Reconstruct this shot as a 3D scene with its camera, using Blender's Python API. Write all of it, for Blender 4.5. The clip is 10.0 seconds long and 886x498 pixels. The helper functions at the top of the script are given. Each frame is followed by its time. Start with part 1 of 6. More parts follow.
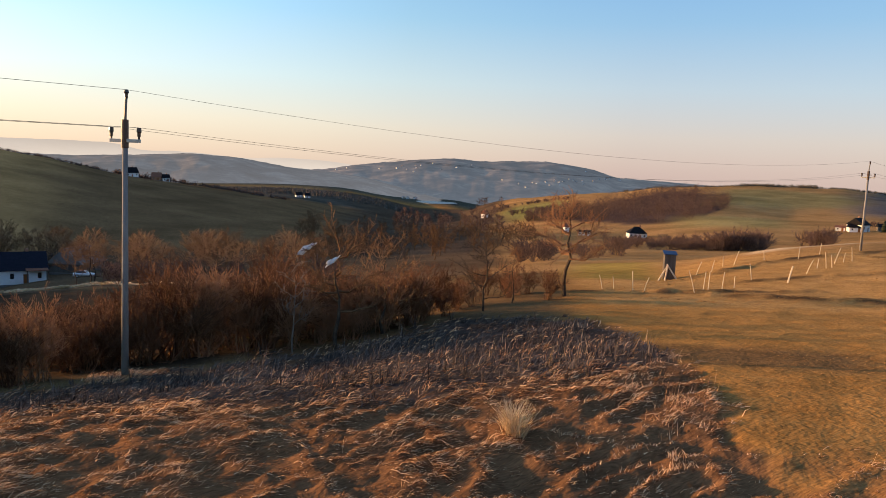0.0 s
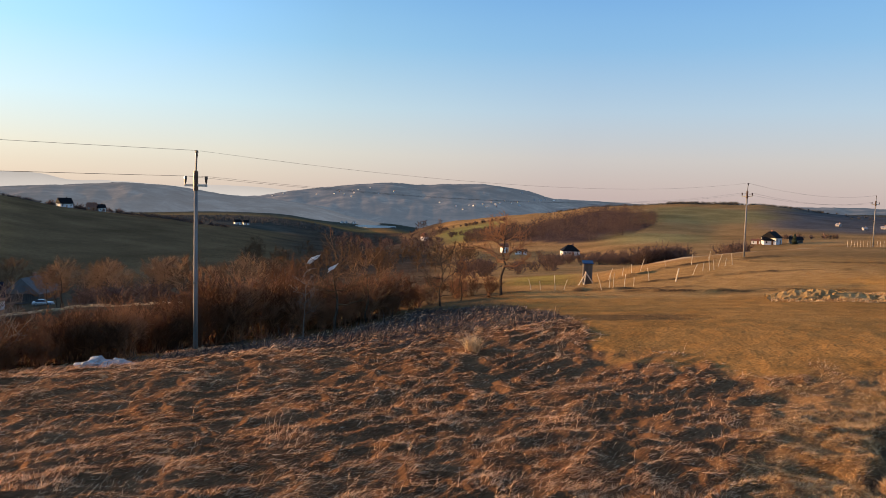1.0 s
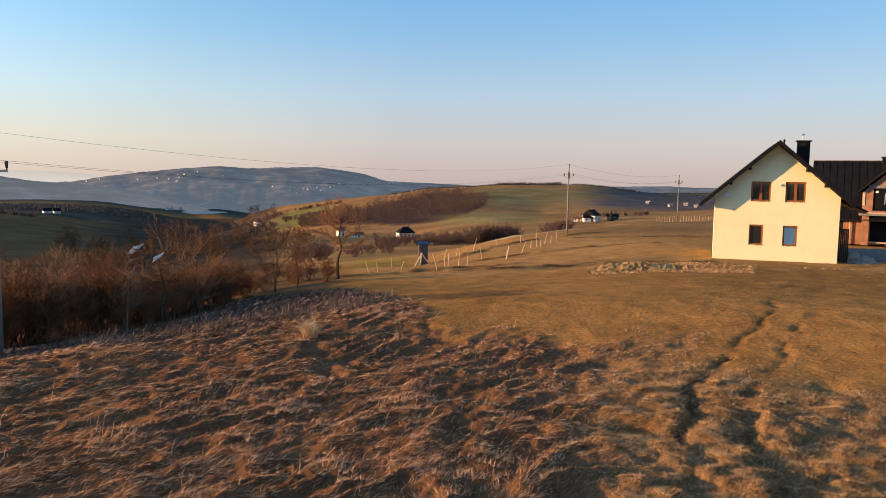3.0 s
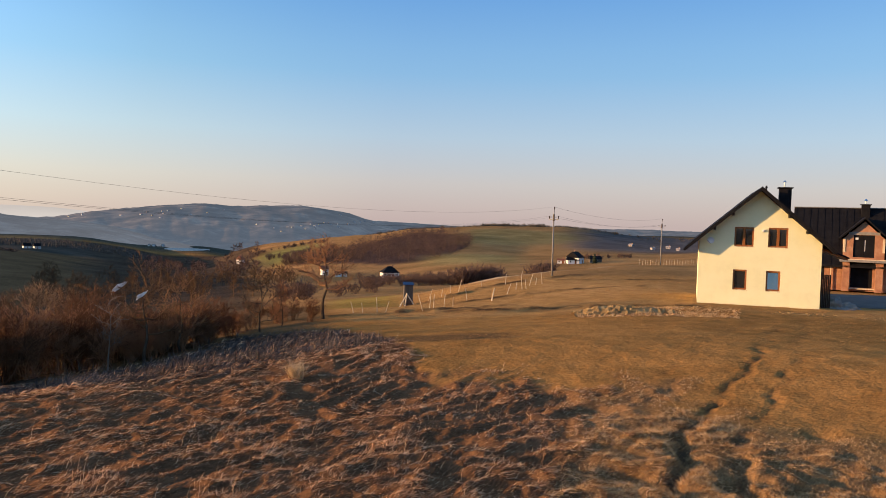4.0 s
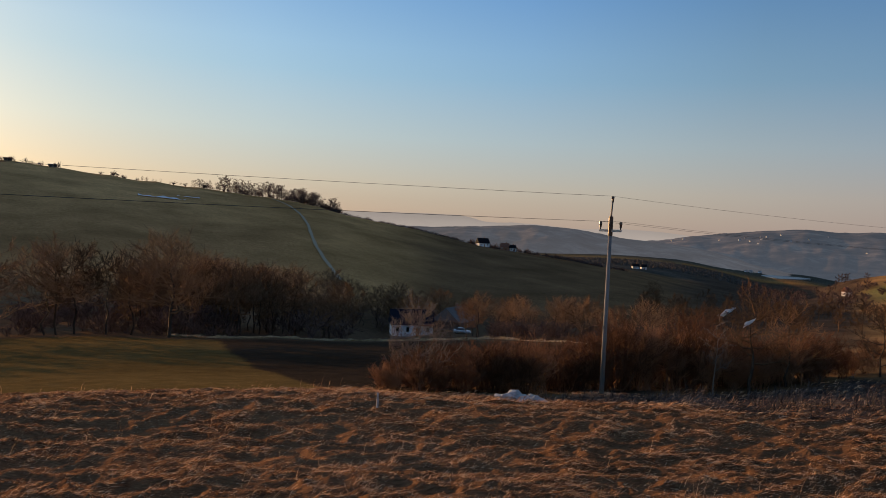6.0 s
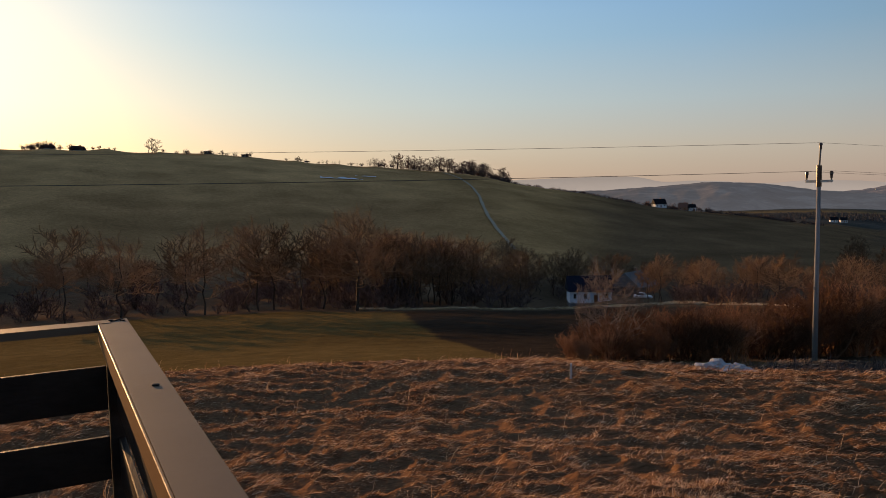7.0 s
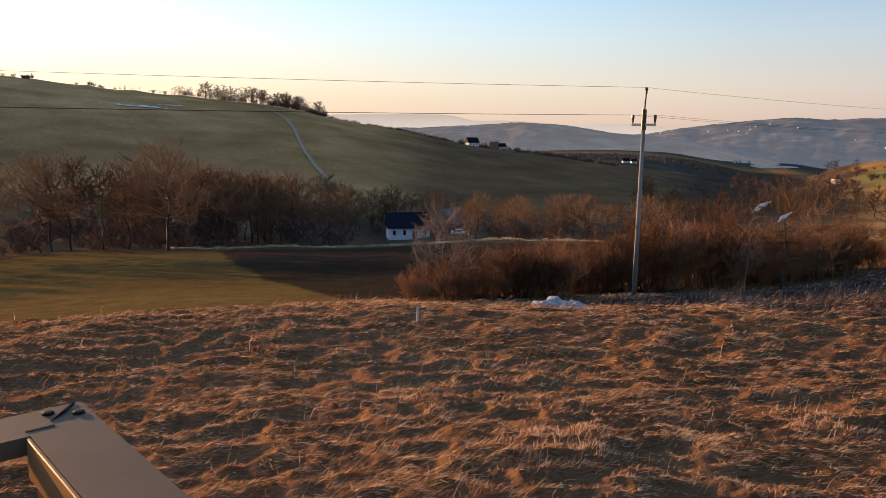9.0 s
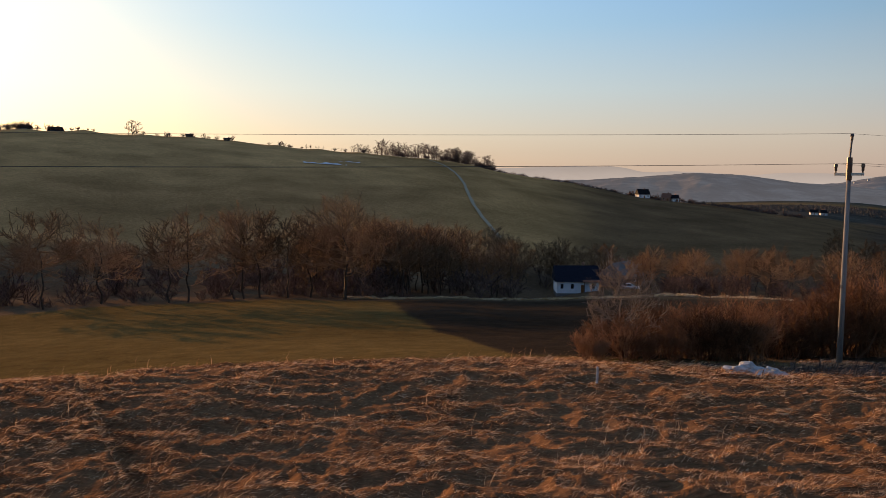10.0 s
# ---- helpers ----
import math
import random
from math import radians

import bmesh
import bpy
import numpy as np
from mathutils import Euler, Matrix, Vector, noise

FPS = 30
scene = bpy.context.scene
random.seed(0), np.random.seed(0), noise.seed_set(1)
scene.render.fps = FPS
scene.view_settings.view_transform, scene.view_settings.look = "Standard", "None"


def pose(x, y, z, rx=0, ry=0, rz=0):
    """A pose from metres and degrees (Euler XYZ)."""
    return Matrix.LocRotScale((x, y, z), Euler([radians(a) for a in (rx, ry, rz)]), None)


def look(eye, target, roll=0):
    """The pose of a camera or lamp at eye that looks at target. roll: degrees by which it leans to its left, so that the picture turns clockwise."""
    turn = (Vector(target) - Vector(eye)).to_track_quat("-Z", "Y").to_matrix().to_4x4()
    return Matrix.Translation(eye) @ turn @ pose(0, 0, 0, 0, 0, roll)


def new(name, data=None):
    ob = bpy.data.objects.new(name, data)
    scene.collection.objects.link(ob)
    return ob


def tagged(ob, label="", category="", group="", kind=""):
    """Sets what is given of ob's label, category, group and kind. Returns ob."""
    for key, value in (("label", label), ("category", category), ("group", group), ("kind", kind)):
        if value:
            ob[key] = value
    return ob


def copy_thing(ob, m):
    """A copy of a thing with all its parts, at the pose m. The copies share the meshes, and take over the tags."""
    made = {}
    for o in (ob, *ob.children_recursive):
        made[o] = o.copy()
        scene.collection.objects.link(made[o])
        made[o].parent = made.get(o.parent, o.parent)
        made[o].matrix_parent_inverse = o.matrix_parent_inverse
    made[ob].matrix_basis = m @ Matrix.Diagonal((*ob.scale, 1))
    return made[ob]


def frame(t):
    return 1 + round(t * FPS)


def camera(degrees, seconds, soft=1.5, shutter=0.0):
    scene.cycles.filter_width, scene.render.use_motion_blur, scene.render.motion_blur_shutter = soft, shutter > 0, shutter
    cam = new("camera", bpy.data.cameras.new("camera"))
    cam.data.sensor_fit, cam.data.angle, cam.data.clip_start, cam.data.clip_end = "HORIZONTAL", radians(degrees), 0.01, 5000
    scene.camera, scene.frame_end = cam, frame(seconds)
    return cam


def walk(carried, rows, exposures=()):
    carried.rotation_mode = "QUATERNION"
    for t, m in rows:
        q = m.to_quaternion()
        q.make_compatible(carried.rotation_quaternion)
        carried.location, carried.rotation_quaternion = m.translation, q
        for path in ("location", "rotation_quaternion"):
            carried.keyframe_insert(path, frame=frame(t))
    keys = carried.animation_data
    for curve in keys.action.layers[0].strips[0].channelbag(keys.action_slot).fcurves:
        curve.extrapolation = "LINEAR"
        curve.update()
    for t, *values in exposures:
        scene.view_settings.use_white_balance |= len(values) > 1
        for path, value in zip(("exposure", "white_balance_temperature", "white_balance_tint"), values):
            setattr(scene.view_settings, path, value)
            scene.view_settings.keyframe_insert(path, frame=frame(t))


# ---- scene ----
cam = camera(61.41, 10.0, 0.85)
# seconds, x, y, z, yaw, pitch, roll
PATH = [
    (0.00, -3.179, 12.417, 4.241, 22.81, -6.18, -2.66),
    (0.10, -2.295, 8.960, 4.343, 21.73, -5.75, -2.36),
    (0.20, -1.348, 5.257, 4.452, 20.57, -5.27, -2.05),
    (0.30, -0.464, 1.800, 4.554, 19.50, -4.80, -1.76),
    (0.40, -0.117, 0.442, 4.593, 19.07, -4.59, -1.64),
    (0.50, -0.022, 0.072, 4.604, 18.96, -4.56, -1.61),
    (1.00, 0.002, 0.016, 4.594, 18.01, -4.22, -1.55),
    (1.50, -0.018, 0.020, 4.571, 17.07, -4.33, -1.51),
    (2.00, 0.024, 0.005, 4.590, 12.70, -4.37, -1.34),
    (2.50, 0.043, 0.063, 4.605, 8.37, -4.68, -1.47),
    (3.00, 0.030, 0.024, 4.587, 5.42, -5.26, -0.93),
    (3.20, 0.026, 0.014, 4.605, 3.04, -5.09, -0.91),
    (3.40, 0.007, 0.010, 4.614, 1.26, -4.69, -1.00),
    (3.60, -0.040, 0.011, 4.628, 0.79, -3.95, -1.22),
    (3.80, -0.102, 0.014, 4.643, 1.74, -3.04, -1.48),
    (4.00, -0.168, 0.019, 4.656, 4.22, -2.15, -1.72),
    (4.15, -0.213, 0.022, 4.663, 7.16, -1.58, -1.81),
    (4.30, -0.249, 0.024, 4.666, 11.07, -1.19, -1.81),
    (4.50, -0.314, 0.028, 4.668, 16.95, -0.81, -1.51),
    (4.80, -0.399, 0.062, 4.663, 25.95, -0.09, -1.53),
    (5.00, -0.471, 0.077, 4.660, 30.67, 0.70, -2.12),
    (5.30, -0.615, 0.120, 4.651, 36.60, 0.32, -1.64),
    (5.50, -0.746, 0.134, 4.648, 40.72, 0.94, -0.43),
    (5.70, -0.855, 0.187, 4.643, 43.99, -0.33, 0.34),
    (6.00, -1.066, 0.257, 4.645, 47.91, -1.95, -2.71),
    (6.20, -1.304, 0.270, 4.659, 51.03, -1.70, -1.18),
    (6.40, -1.472, 0.273, 4.643, 54.23, -1.84, -0.68),
    (6.60, -1.639, 0.277, 4.628, 57.26, -2.54, -0.13),
    (6.80, -1.807, 0.281, 4.612, 59.63, -3.55, 0.41),
    (7.00, -1.975, 0.285, 4.596, 60.85, -4.59, 0.89),
    (7.15, -2.101, 0.288, 4.584, 60.73, -5.23, 1.17),
    (7.30, -2.227, 0.290, 4.572, 59.49, -5.62, 1.36),
    (7.50, -2.394, 0.323, 4.543, 57.01, -5.92, 1.98),
    (7.80, -2.645, 0.345, 4.568, 60.14, -7.24, 2.67),
    (8.00, -2.835, 0.336, 4.569, 60.48, -8.01, 0.52),
    (8.20, -2.991, 0.309, 4.555, 58.87, -8.11, -1.35),
    (8.30, -3.035, 0.274, 4.566, 56.49, -6.57, -1.08),
    (8.50, -3.182, 0.199, 4.582, 47.51, -6.47, -0.96),
    (8.60, -3.394, 0.204, 4.581, 45.09, -8.72, -1.96),
    (8.80, -3.551, 0.211, 4.590, 44.42, -10.13, -0.81),
    (9.00, -3.704, 0.224, 4.587, 46.86, -9.50, -0.77),
    (9.30, -3.935, 0.315, 4.590, 49.44, -9.25, 0.97),
    (9.50, -4.149, 0.371, 4.625, 52.68, -9.12, 0.63),
    (9.80, -4.318, 0.308, 4.617, 57.45, -7.63, -0.25),
    (10.00, -4.437, 0.260, 4.617, 59.53, -5.58, 0.03),
]
EXPOSURES = [(0.0, 0.96, 6900, 9), (0.5, 0.82, 6350, 7), (3.2, 0.86, 6350, 7), (4.5, 0.62, 6350, 9), (5.5, 0.13, 6500, 10), (6.2, 0.02, 6750, 12), (7.5, 0.05, 7000, 14), (8.1, 0.08, 7000, 14),
             (8.6, 0.5, 7100, 15), (9.0, 0.85, 6900, 14), (9.6, 0.70, 6900, 14), (10.0, 0.30, 7000, 15)]
walk(cam, [(t, pose(x, y, z, 90 + p, r, w)) for t, x, y, z, w, p, r in PATH], EXPOSURES)

# ---- sky and sun: late afternoon, sun low beyond the hill ----
SUN_AZ, SUN_EL = 99.0, 6.5          # azimuth counted from +y towards -x
sun_dir = Vector((-math.sin(radians(SUN_AZ)) * math.cos(radians(SUN_EL)),
                  math.cos(radians(SUN_AZ)) * math.cos(radians(SUN_EL)), math.sin(radians(SUN_EL))))
world = bpy.data.worlds.new("evening_sky")
scene.world = world
world.use_nodes = True
wn = world.node_tree
sky = wn.nodes.new("ShaderNodeTexSky")
sky.sky_type, sky.sun_disc = "NISHITA", False
sky.sun_elevation, sky.sun_rotation = radians(SUN_EL), radians(-SUN_AZ)
sky.altitude, sky.air_density, sky.dust_density, sky.ozone_density = 300, 1.0, 1.1, 2.0
# dusty air: a veil all round, pale peach at the horizon and light blue above it
tc, sep, hue, fade, veil = (wn.nodes.new(k) for k in ("ShaderNodeTexCoord", "ShaderNodeSeparateXYZ", "ShaderNodeValToRGB", "ShaderNodeMapRange", "ShaderNodeMixRGB"))
fade.inputs["From Min"].default_value, fade.inputs["From Max"].default_value = 0.0, 0.9
fade.inputs["To Min"].default_value, fade.inputs["To Max"].default_value = 0.70, 0.42
for place, colour in ((0.0, (0.90, 0.72, 0.65)), (0.05, (0.90, 0.80, 0.76)), (0.11, (0.68, 0.81, 0.95)), (0.19, (0.36, 0.64, 1.0)), (0.32, (0.13, 0.41, 1.0)), (0.55, (0.18, 0.36, 0.85))):
    stop = hue.color_ramp.elements[0] if place == 0.0 else hue.color_ramp.elements.new(place)
    stop.position, stop.color = place, (*colour, 1)
hue.color_ramp.elements[-1].color = (0.25, 0.37, 0.62, 1)
lift = wn.nodes.new("ShaderNodeVectorMath")
lift.operation = "SCALE"
lift.inputs["Scale"].default_value = 4.2
wn.links.new(tc.outputs["Generated"], sep.inputs[0])
wn.links.new(sep.outputs["Z"], fade.inputs["Value"])
wn.links.new(sep.outputs["Z"], hue.inputs[0])
wn.links.new(hue.outputs[0], lift.inputs[0])
wn.links.new(fade.outputs[0], veil.inputs[0])
wn.links.new(sky.outputs[0], veil.inputs[1])
wn.links.new(lift.outputs[0], veil.inputs[2])
# forward scattering: the dusty air is brighter and creamier towards the sun, duller and mauve away from it
toward, lobe, high, shade, tint = (wn.nodes.new(k) for k in ("ShaderNodeVectorMath", "ShaderNodeValToRGB", "ShaderNodeMapRange", "ShaderNodeMixRGB", "ShaderNodeVectorMath"))
toward.operation, tint.operation = "DOT_PRODUCT", "MULTIPLY"
toward.inputs[1].default_value = sun_dir
for place, colour in ((0.0, (0.94, 0.97, 0.98)), (0.12, (0.97, 1.0, 0.99)), (0.30, (1.06, 1.08, 1.02)), (0.55, (1.30, 1.34, 1.30)), (0.80, (1.56, 1.54, 1.40)), (1.0, (1.6, 1.5, 1.25))):
    stop = lobe.color_ramp.elements[0] if place == 0.0 else lobe.color_ramp.elements.new(place) if place < 1.0 else lobe.color_ramp.elements[-1]
    stop.position, stop.color = place, (*colour, 1)
high.inputs["From Min"].default_value, high.inputs["From Max"].default_value = 0.03, 0.28
high.inputs["To Min"].default_value, high.inputs["To Max"].default_value = 0.0, 1.3
low = wn.nodes.new("ShaderNodeValToRGB")                     # the horizon: mauve away from the sun
for place, colour in ((0.0, (0.84, 0.82, 0.90)), (0.15, (0.91, 0.90, 0.95)), (0.42, (1.0, 1.0, 1.0)), (1.0, (1.05, 1.03, 1.0))):
    stop = low.color_ramp.elements[0] if place == 0.0 else low.color_ramp.elements.new(place) if place < 1.0 else low.color_ramp.elements[-1]
    stop.position, stop.color = place, (*colour, 1)
wn.links.new(toward.outputs["Value"], low.inputs[0])
wn.links.new(low.outputs[0], shade.inputs[1])
wn.links.new(tc.outputs["Generated"], toward.inputs[0])
wn.links.new(toward.outputs["Value"], lobe.inputs[0])
wn.links.new(sep.outputs["Z"], high.inputs["Value"])
wn.links.new(high.outputs[0], shade.inputs[0])
wn.links.new(lobe.outputs[0], shade.inputs[2])
wn.links.new(veil.outputs[0], tint.inputs[0])
wn.links.new(shade.outputs[0], tint.inputs[1])
wn.links.new(tint.outputs[0], wn.nodes["Background"].inputs[0])
wn.nodes["Background"].inputs[1].default_value = 0.13
sun = new("sun", bpy.data.lights.new("sun", "SUN"))
sun.data.energy, sun.data.angle, sun.data.color = 5.0, radians(0.6), (1.0, 0.56, 0.25)
sun.matrix_world = look((0, 0, 60), Vector((0, 0, 60)) - sun_dir)


# ---- small geometry kit: every shape is a pair (vertices, faces) ----
def merge(*shapes):
    v, f = [], []
    for sv, sf in shapes:
        n = len(v)
        v += [tuple(p) for p in sv]
        f += [tuple(i + n for i in face) for face in sf]
    return v, f


def moved(shape, m):
    return [tuple(m @ Vector(p)) for p in shape[0]], shape[1]


def block(x0, y0, z0, x1, y1, z1, bevel=0.0):
    """A box between two corners, its edges bevelled."""
    bm = bmesh.new()
    bmesh.ops.create_cube(bm, size=1)
    for v in bm.verts:
        v.co = Vector(((x0 + x1) / 2 + v.co.x * (x1 - x0), (y0 + y1) / 2 + v.co.y * (y1 - y0), (z0 + z1) / 2 + v.co.z * (z1 - z0)))
    if bevel:
        bmesh.ops.bevel(bm, geom=list(bm.edges), offset=bevel, segments=1, affect="EDGES")
    bm.verts.index_update()
    out = [tuple(v.co) for v in bm.verts], [tuple(v.index for v in f.verts) for f in bm.faces]
    bm.free()
    return out


def prism(outline, a, b, axis="y"):
    """A closed outline of two coordinates, extruded from a to b along an axis."""
    put = {"y": lambda u, w, s: (u, s, w), "x": lambda u, w, s: (s, u, w), "z": lambda u, w, s: (u, w, s)}[axis]
    n = len(outline)
    v = [put(u, w, a) for u, w in outline] + [put(u, w, b) for u, w in outline]
    f = [tuple(range(n)), tuple(range(2 * n - 1, n - 1, -1))]
    f += [(i, n + i, n + (i + 1) % n, (i + 1) % n) for i in range(n)]
    return v, f


def tube(points, radii, sides=8, closed=True):
    """A round bar along points, with a radius at each."""
    v, f = [], []
    pts = [Vector(p) for p in points]
    for i, p in enumerate(pts):
        d = (pts[min(i + 1, len(pts) - 1)] - pts[max(i - 1, 0)]).normalized()
        a = d.orthogonal().normalized()
        b = d.cross(a)
        for k in range(sides):
            w = 2 * math.pi * k / sides
            v.append(tuple(p + (a * math.cos(w) + b * math.sin(w)) * radii[i]))
    for i in range(len(pts) - 1):
        for k in range(sides):
            f.append((i * sides + k, i * sides + (k + 1) % sides, (i + 1) * sides + (k + 1) % sides, (i + 1) * sides + k))
    if closed:
        f += [tuple(range(sides - 1, -1, -1)), tuple(range((len(pts) - 1) * sides, len(pts) * sides))]
    return v, f


def mesh_of(name, shape, mat, smooth=False):
    me = bpy.data.meshes.new(name)
    me.from_pydata(shape[0], [], shape[1])
    me.materials.append(mat)
    if smooth:
        me.polygons.foreach_set("use_smooth", [True] * len(me.polygons))
    me.update()
    return me


def array_mesh(name, verts, faces, mat, smooth=False):
    """A mesh from arrays; all faces have the same number of corners."""
    me = bpy.data.meshes.new(name)
    n, k = faces.shape
    me.vertices.add(len(verts))
    me.vertices.foreach_set("co", np.asarray(verts, np.float32).ravel())
    me.loops.add(n * k)
    me.loops.foreach_set("vertex_index", faces.astype(np.int32).ravel())
    me.polygons.add(n)
    me.polygons.foreach_set("loop_start", np.arange(0, n * k, k, dtype=np.int32))
    if smooth:
        me.polygons.foreach_set("use_smooth", np.ones(n, bool))
    me.materials.append(mat)
    me.update(calc_edges=True)
    return me


def part(name, shape, mat, parent, label="", smooth=False):
    """Links a shape as one mesh under a thing or under a part."""
    ob = new(name, mesh_of(name, shape, mat, smooth))
    ob.parent = parent
    if label:
        ob["label"] = label
    return ob


def thing(name, m, label, category, group="", kind=""):
    ob = new(name)
    ob.matrix_world = m
    ob.empty_display_size = 0.3
    return tagged(ob, label, category, group, kind)


# ---- smooth noise on the plan, for relief and land cover ----
def vnoise(x, y, seed=0):
    x, y = np.asarray(x, float), np.asarray(y, float)
    xi, yi = np.floor(x).astype(np.int64), np.floor(y).astype(np.int64)
    fx, fy = x - xi, y - yi
    fx, fy = fx * fx * (3 - 2 * fx), fy * fy * (3 - 2 * fy)

    def h(i, j):
        n = (i * 374761393 + j * 668265263 + seed * 974711) & 0xFFFFFFFF
        n = ((n ^ (n >> 13)) * 1274126177) & 0xFFFFFFFF
        return ((n ^ (n >> 16)) & 0xFFFF) / 65535.0
    a = h(xi, yi) * (1 - fx) + h(xi + 1, yi) * fx
    b = h(xi, yi + 1) * (1 - fx) + h(xi + 1, yi + 1) * fx
    return (a * (1 - fy) + b * fy) * 2 - 1


def fbm(x, y, octaves=3, seed=0):
    out, amp = 0, 1.0
    for o in range(octaves):
        out = out + amp * vnoise(x * 2 ** o, y * 2 ** o, seed + o * 17)
        amp *= 0.5
    return out


def smooth_step(a, b, x):
    s = np.clip((np.asarray(x, float) - a) / (b - a), 0, 1)
    return s * s * (3 - 2 * s)


def pol(az, d):
    """Plan place at an azimuth (degrees from +y towards -x) and a distance from the balcony."""
    return -math.sin(radians(az)) * d, math.cos(radians(az)) * d


# ---- materials ----
def node_mat(name, colours, scale, rough=0.85, bump=0.3, bump_scale=None, metal=0.0, stretch=(1, 1, 1), per="", spec=0.1, thin=0.0):
    """Base colour from two octaves of noise over a ramp of colours, fine relief from a third."""
    m = bpy.data.materials.new(name)
    m.use_nodes = True
    nt = m.node_tree
    b = nt.nodes["Principled BSDF"]
    b.inputs["Roughness"].default_value, b.inputs["Metallic"].default_value = rough, metal
    b.inputs["Specular IOR Level"].default_value = spec
    co = nt.nodes.new("ShaderNodeTexCoord")
    mp = nt.nodes.new("ShaderNodeMapping")
    mp.inputs["Scale"].default_value = stretch
    nt.links.new(co.outputs["Object"], mp.inputs["Vector"])
    nz = nt.nodes.new("ShaderNodeTexNoise")
    nz.inputs["Scale"].default_value, nz.inputs["Detail"].default_value, nz.inputs["Roughness"].default_value = scale, 6, 0.65
    nt.links.new(mp.outputs[0], nz.inputs["Vector"])
    ramp = nt.nodes.new("ShaderNodeValToRGB")
    el = ramp.color_ramp.elements
    while len(el) < len(colours):
        el.new(0.5)
    for i, c in enumerate(colours):
        el[i].position, el[i].color = 0.28 + 0.44 * i / max(1, len(colours) - 1), (*c, 1)
    drive = nz.outputs["Fac"]
    if per:
        rnd = nt.nodes.new("ShaderNodeNewGeometry" if per == "island" else "ShaderNodeObjectInfo")
        mix = nt.nodes.new("ShaderNodeMath")
        mix.operation = "MULTIPLY_ADD"
        sub = nt.nodes.new("ShaderNodeMath")
        sub.operation = "MULTIPLY_ADD"
        sub.inputs[1].default_value, sub.inputs[2].default_value = 0.6, -0.3
        nt.links.new(rnd.outputs["Random Per Island" if per == "island" else "Random"], sub.inputs[0])
        mix.inputs[1].default_value = 1.0
        nt.links.new(nz.outputs["Fac"], mix.inputs[0])
        nt.links.new(sub.outputs[0], mix.inputs[2])
        drive = mix.outputs[0]
    nt.links.new(drive, ramp.inputs[0])
    nt.links.new(ramp.outputs[0], b.inputs["Base Color"])
    if bump:
        n2 = nt.nodes.new("ShaderNodeTexNoise")
        n2.inputs["Scale"].default_value, n2.inputs["Detail"].default_value = bump_scale or scale * 8, 4
        nt.links.new(mp.outputs[0], n2.inputs["Vector"])
        bp = nt.nodes.new("ShaderNodeBump")
        bp.inputs["Strength"].default_value, bp.inputs["Distance"].default_value = bump, 0.02
        nt.links.new(n2.outputs["Fac"], bp.inputs["Height"])
        nt.links.new(bp.outputs[0], b.inputs["Normal"])
    if thin:                                                 # light shining through dry blades
        tr, mx = nt.nodes.new("ShaderNodeBsdfTranslucent"), nt.nodes.new("ShaderNodeMixShader")
        mx.inputs[0].default_value = thin
        nt.links.new(ramp.outputs[0], tr.inputs["Color"])
        nt.links.new(b.outputs[0], mx.inputs[1])
        nt.links.new(tr.outputs[0], mx.inputs[2])
        nt.links.new(mx.outputs[0], nt.nodes["Material Output"].inputs["Surface"])
    return m


def ground_mat():
    """Land cover colour from the plan, broken up by three sizes of noise."""
    m = bpy.data.materials.new("land_cover")
    m.use_nodes = True
    nt = m.node_tree
    b = nt.nodes["Principled BSDF"]
    b.inputs["Roughness"].default_value, b.inputs["Specular IOR Level"].default_value = 0.95, 0.0
    at = nt.nodes.new("ShaderNodeAttribute")
    at.attribute_name = "cover"
    co = nt.nodes.new("ShaderNodeTexCoord")
    last = at.outputs["Color"]
    comb = nt.nodes.new("ShaderNodeMapping")                 # fibres combed along the lodged swathes
    comb.vector_type = "TEXTURE"
    comb.inputs["Rotation"].default_value = (0, 0, radians(51.9))
    comb.inputs["Scale"].default_value = (1.0, 0.16, 1.0)
    nt.links.new(co.outputs["Object"], comb.inputs["Vector"])
    for scale, lo, hi, src in ((0.035, 0.72, 1.25, co.outputs["Object"]), (0.7, 0.82, 1.2, co.outputs["Object"]), (4.5, 0.62, 1.4, comb.outputs[0])):
        nz = nt.nodes.new("ShaderNodeTexNoise")
        nz.inputs["Scale"].default_value, nz.inputs["Detail"].default_value = scale, 5
        nt.links.new(src, nz.inputs["Vector"])
        mr = nt.nodes.new("ShaderNodeMapRange")
        mr.inputs["From Min"].default_value, mr.inputs["From Max"].default_value = 0.3, 0.7
        mr.inputs["To Min"].default_value, mr.inputs["To Max"].default_value = lo, hi
        nt.links.new(nz.outputs["Fac"], mr.inputs["Value"])
        mul = nt.nodes.new("ShaderNodeVectorMath")
        mul.operation = "SCALE"
        nt.links.new(last, mul.inputs[0])
        nt.links.new(mr.outputs[0], mul.inputs["Scale"])
        last = mul.outputs[0]
    nt.links.new(last, b.inputs["Base Color"])
    n2 = nt.nodes.new("ShaderNodeTexNoise")
    n2.inputs["Scale"].default_value, n2.inputs["Detail"].default_value = 6.5, 6
    nt.links.new(co.outputs["Object"], n2.inputs["Vector"])
    bp = nt.nodes.new("ShaderNodeBump")
    bp.inputs["Strength"].default_value, bp.inputs["Distance"].default_value = 0.9, 0.05
    nt.links.new(n2.outputs["Fac"], bp.inputs["Height"])
    nt.links.new(bp.outputs[0], b.inputs["Normal"])
    return m


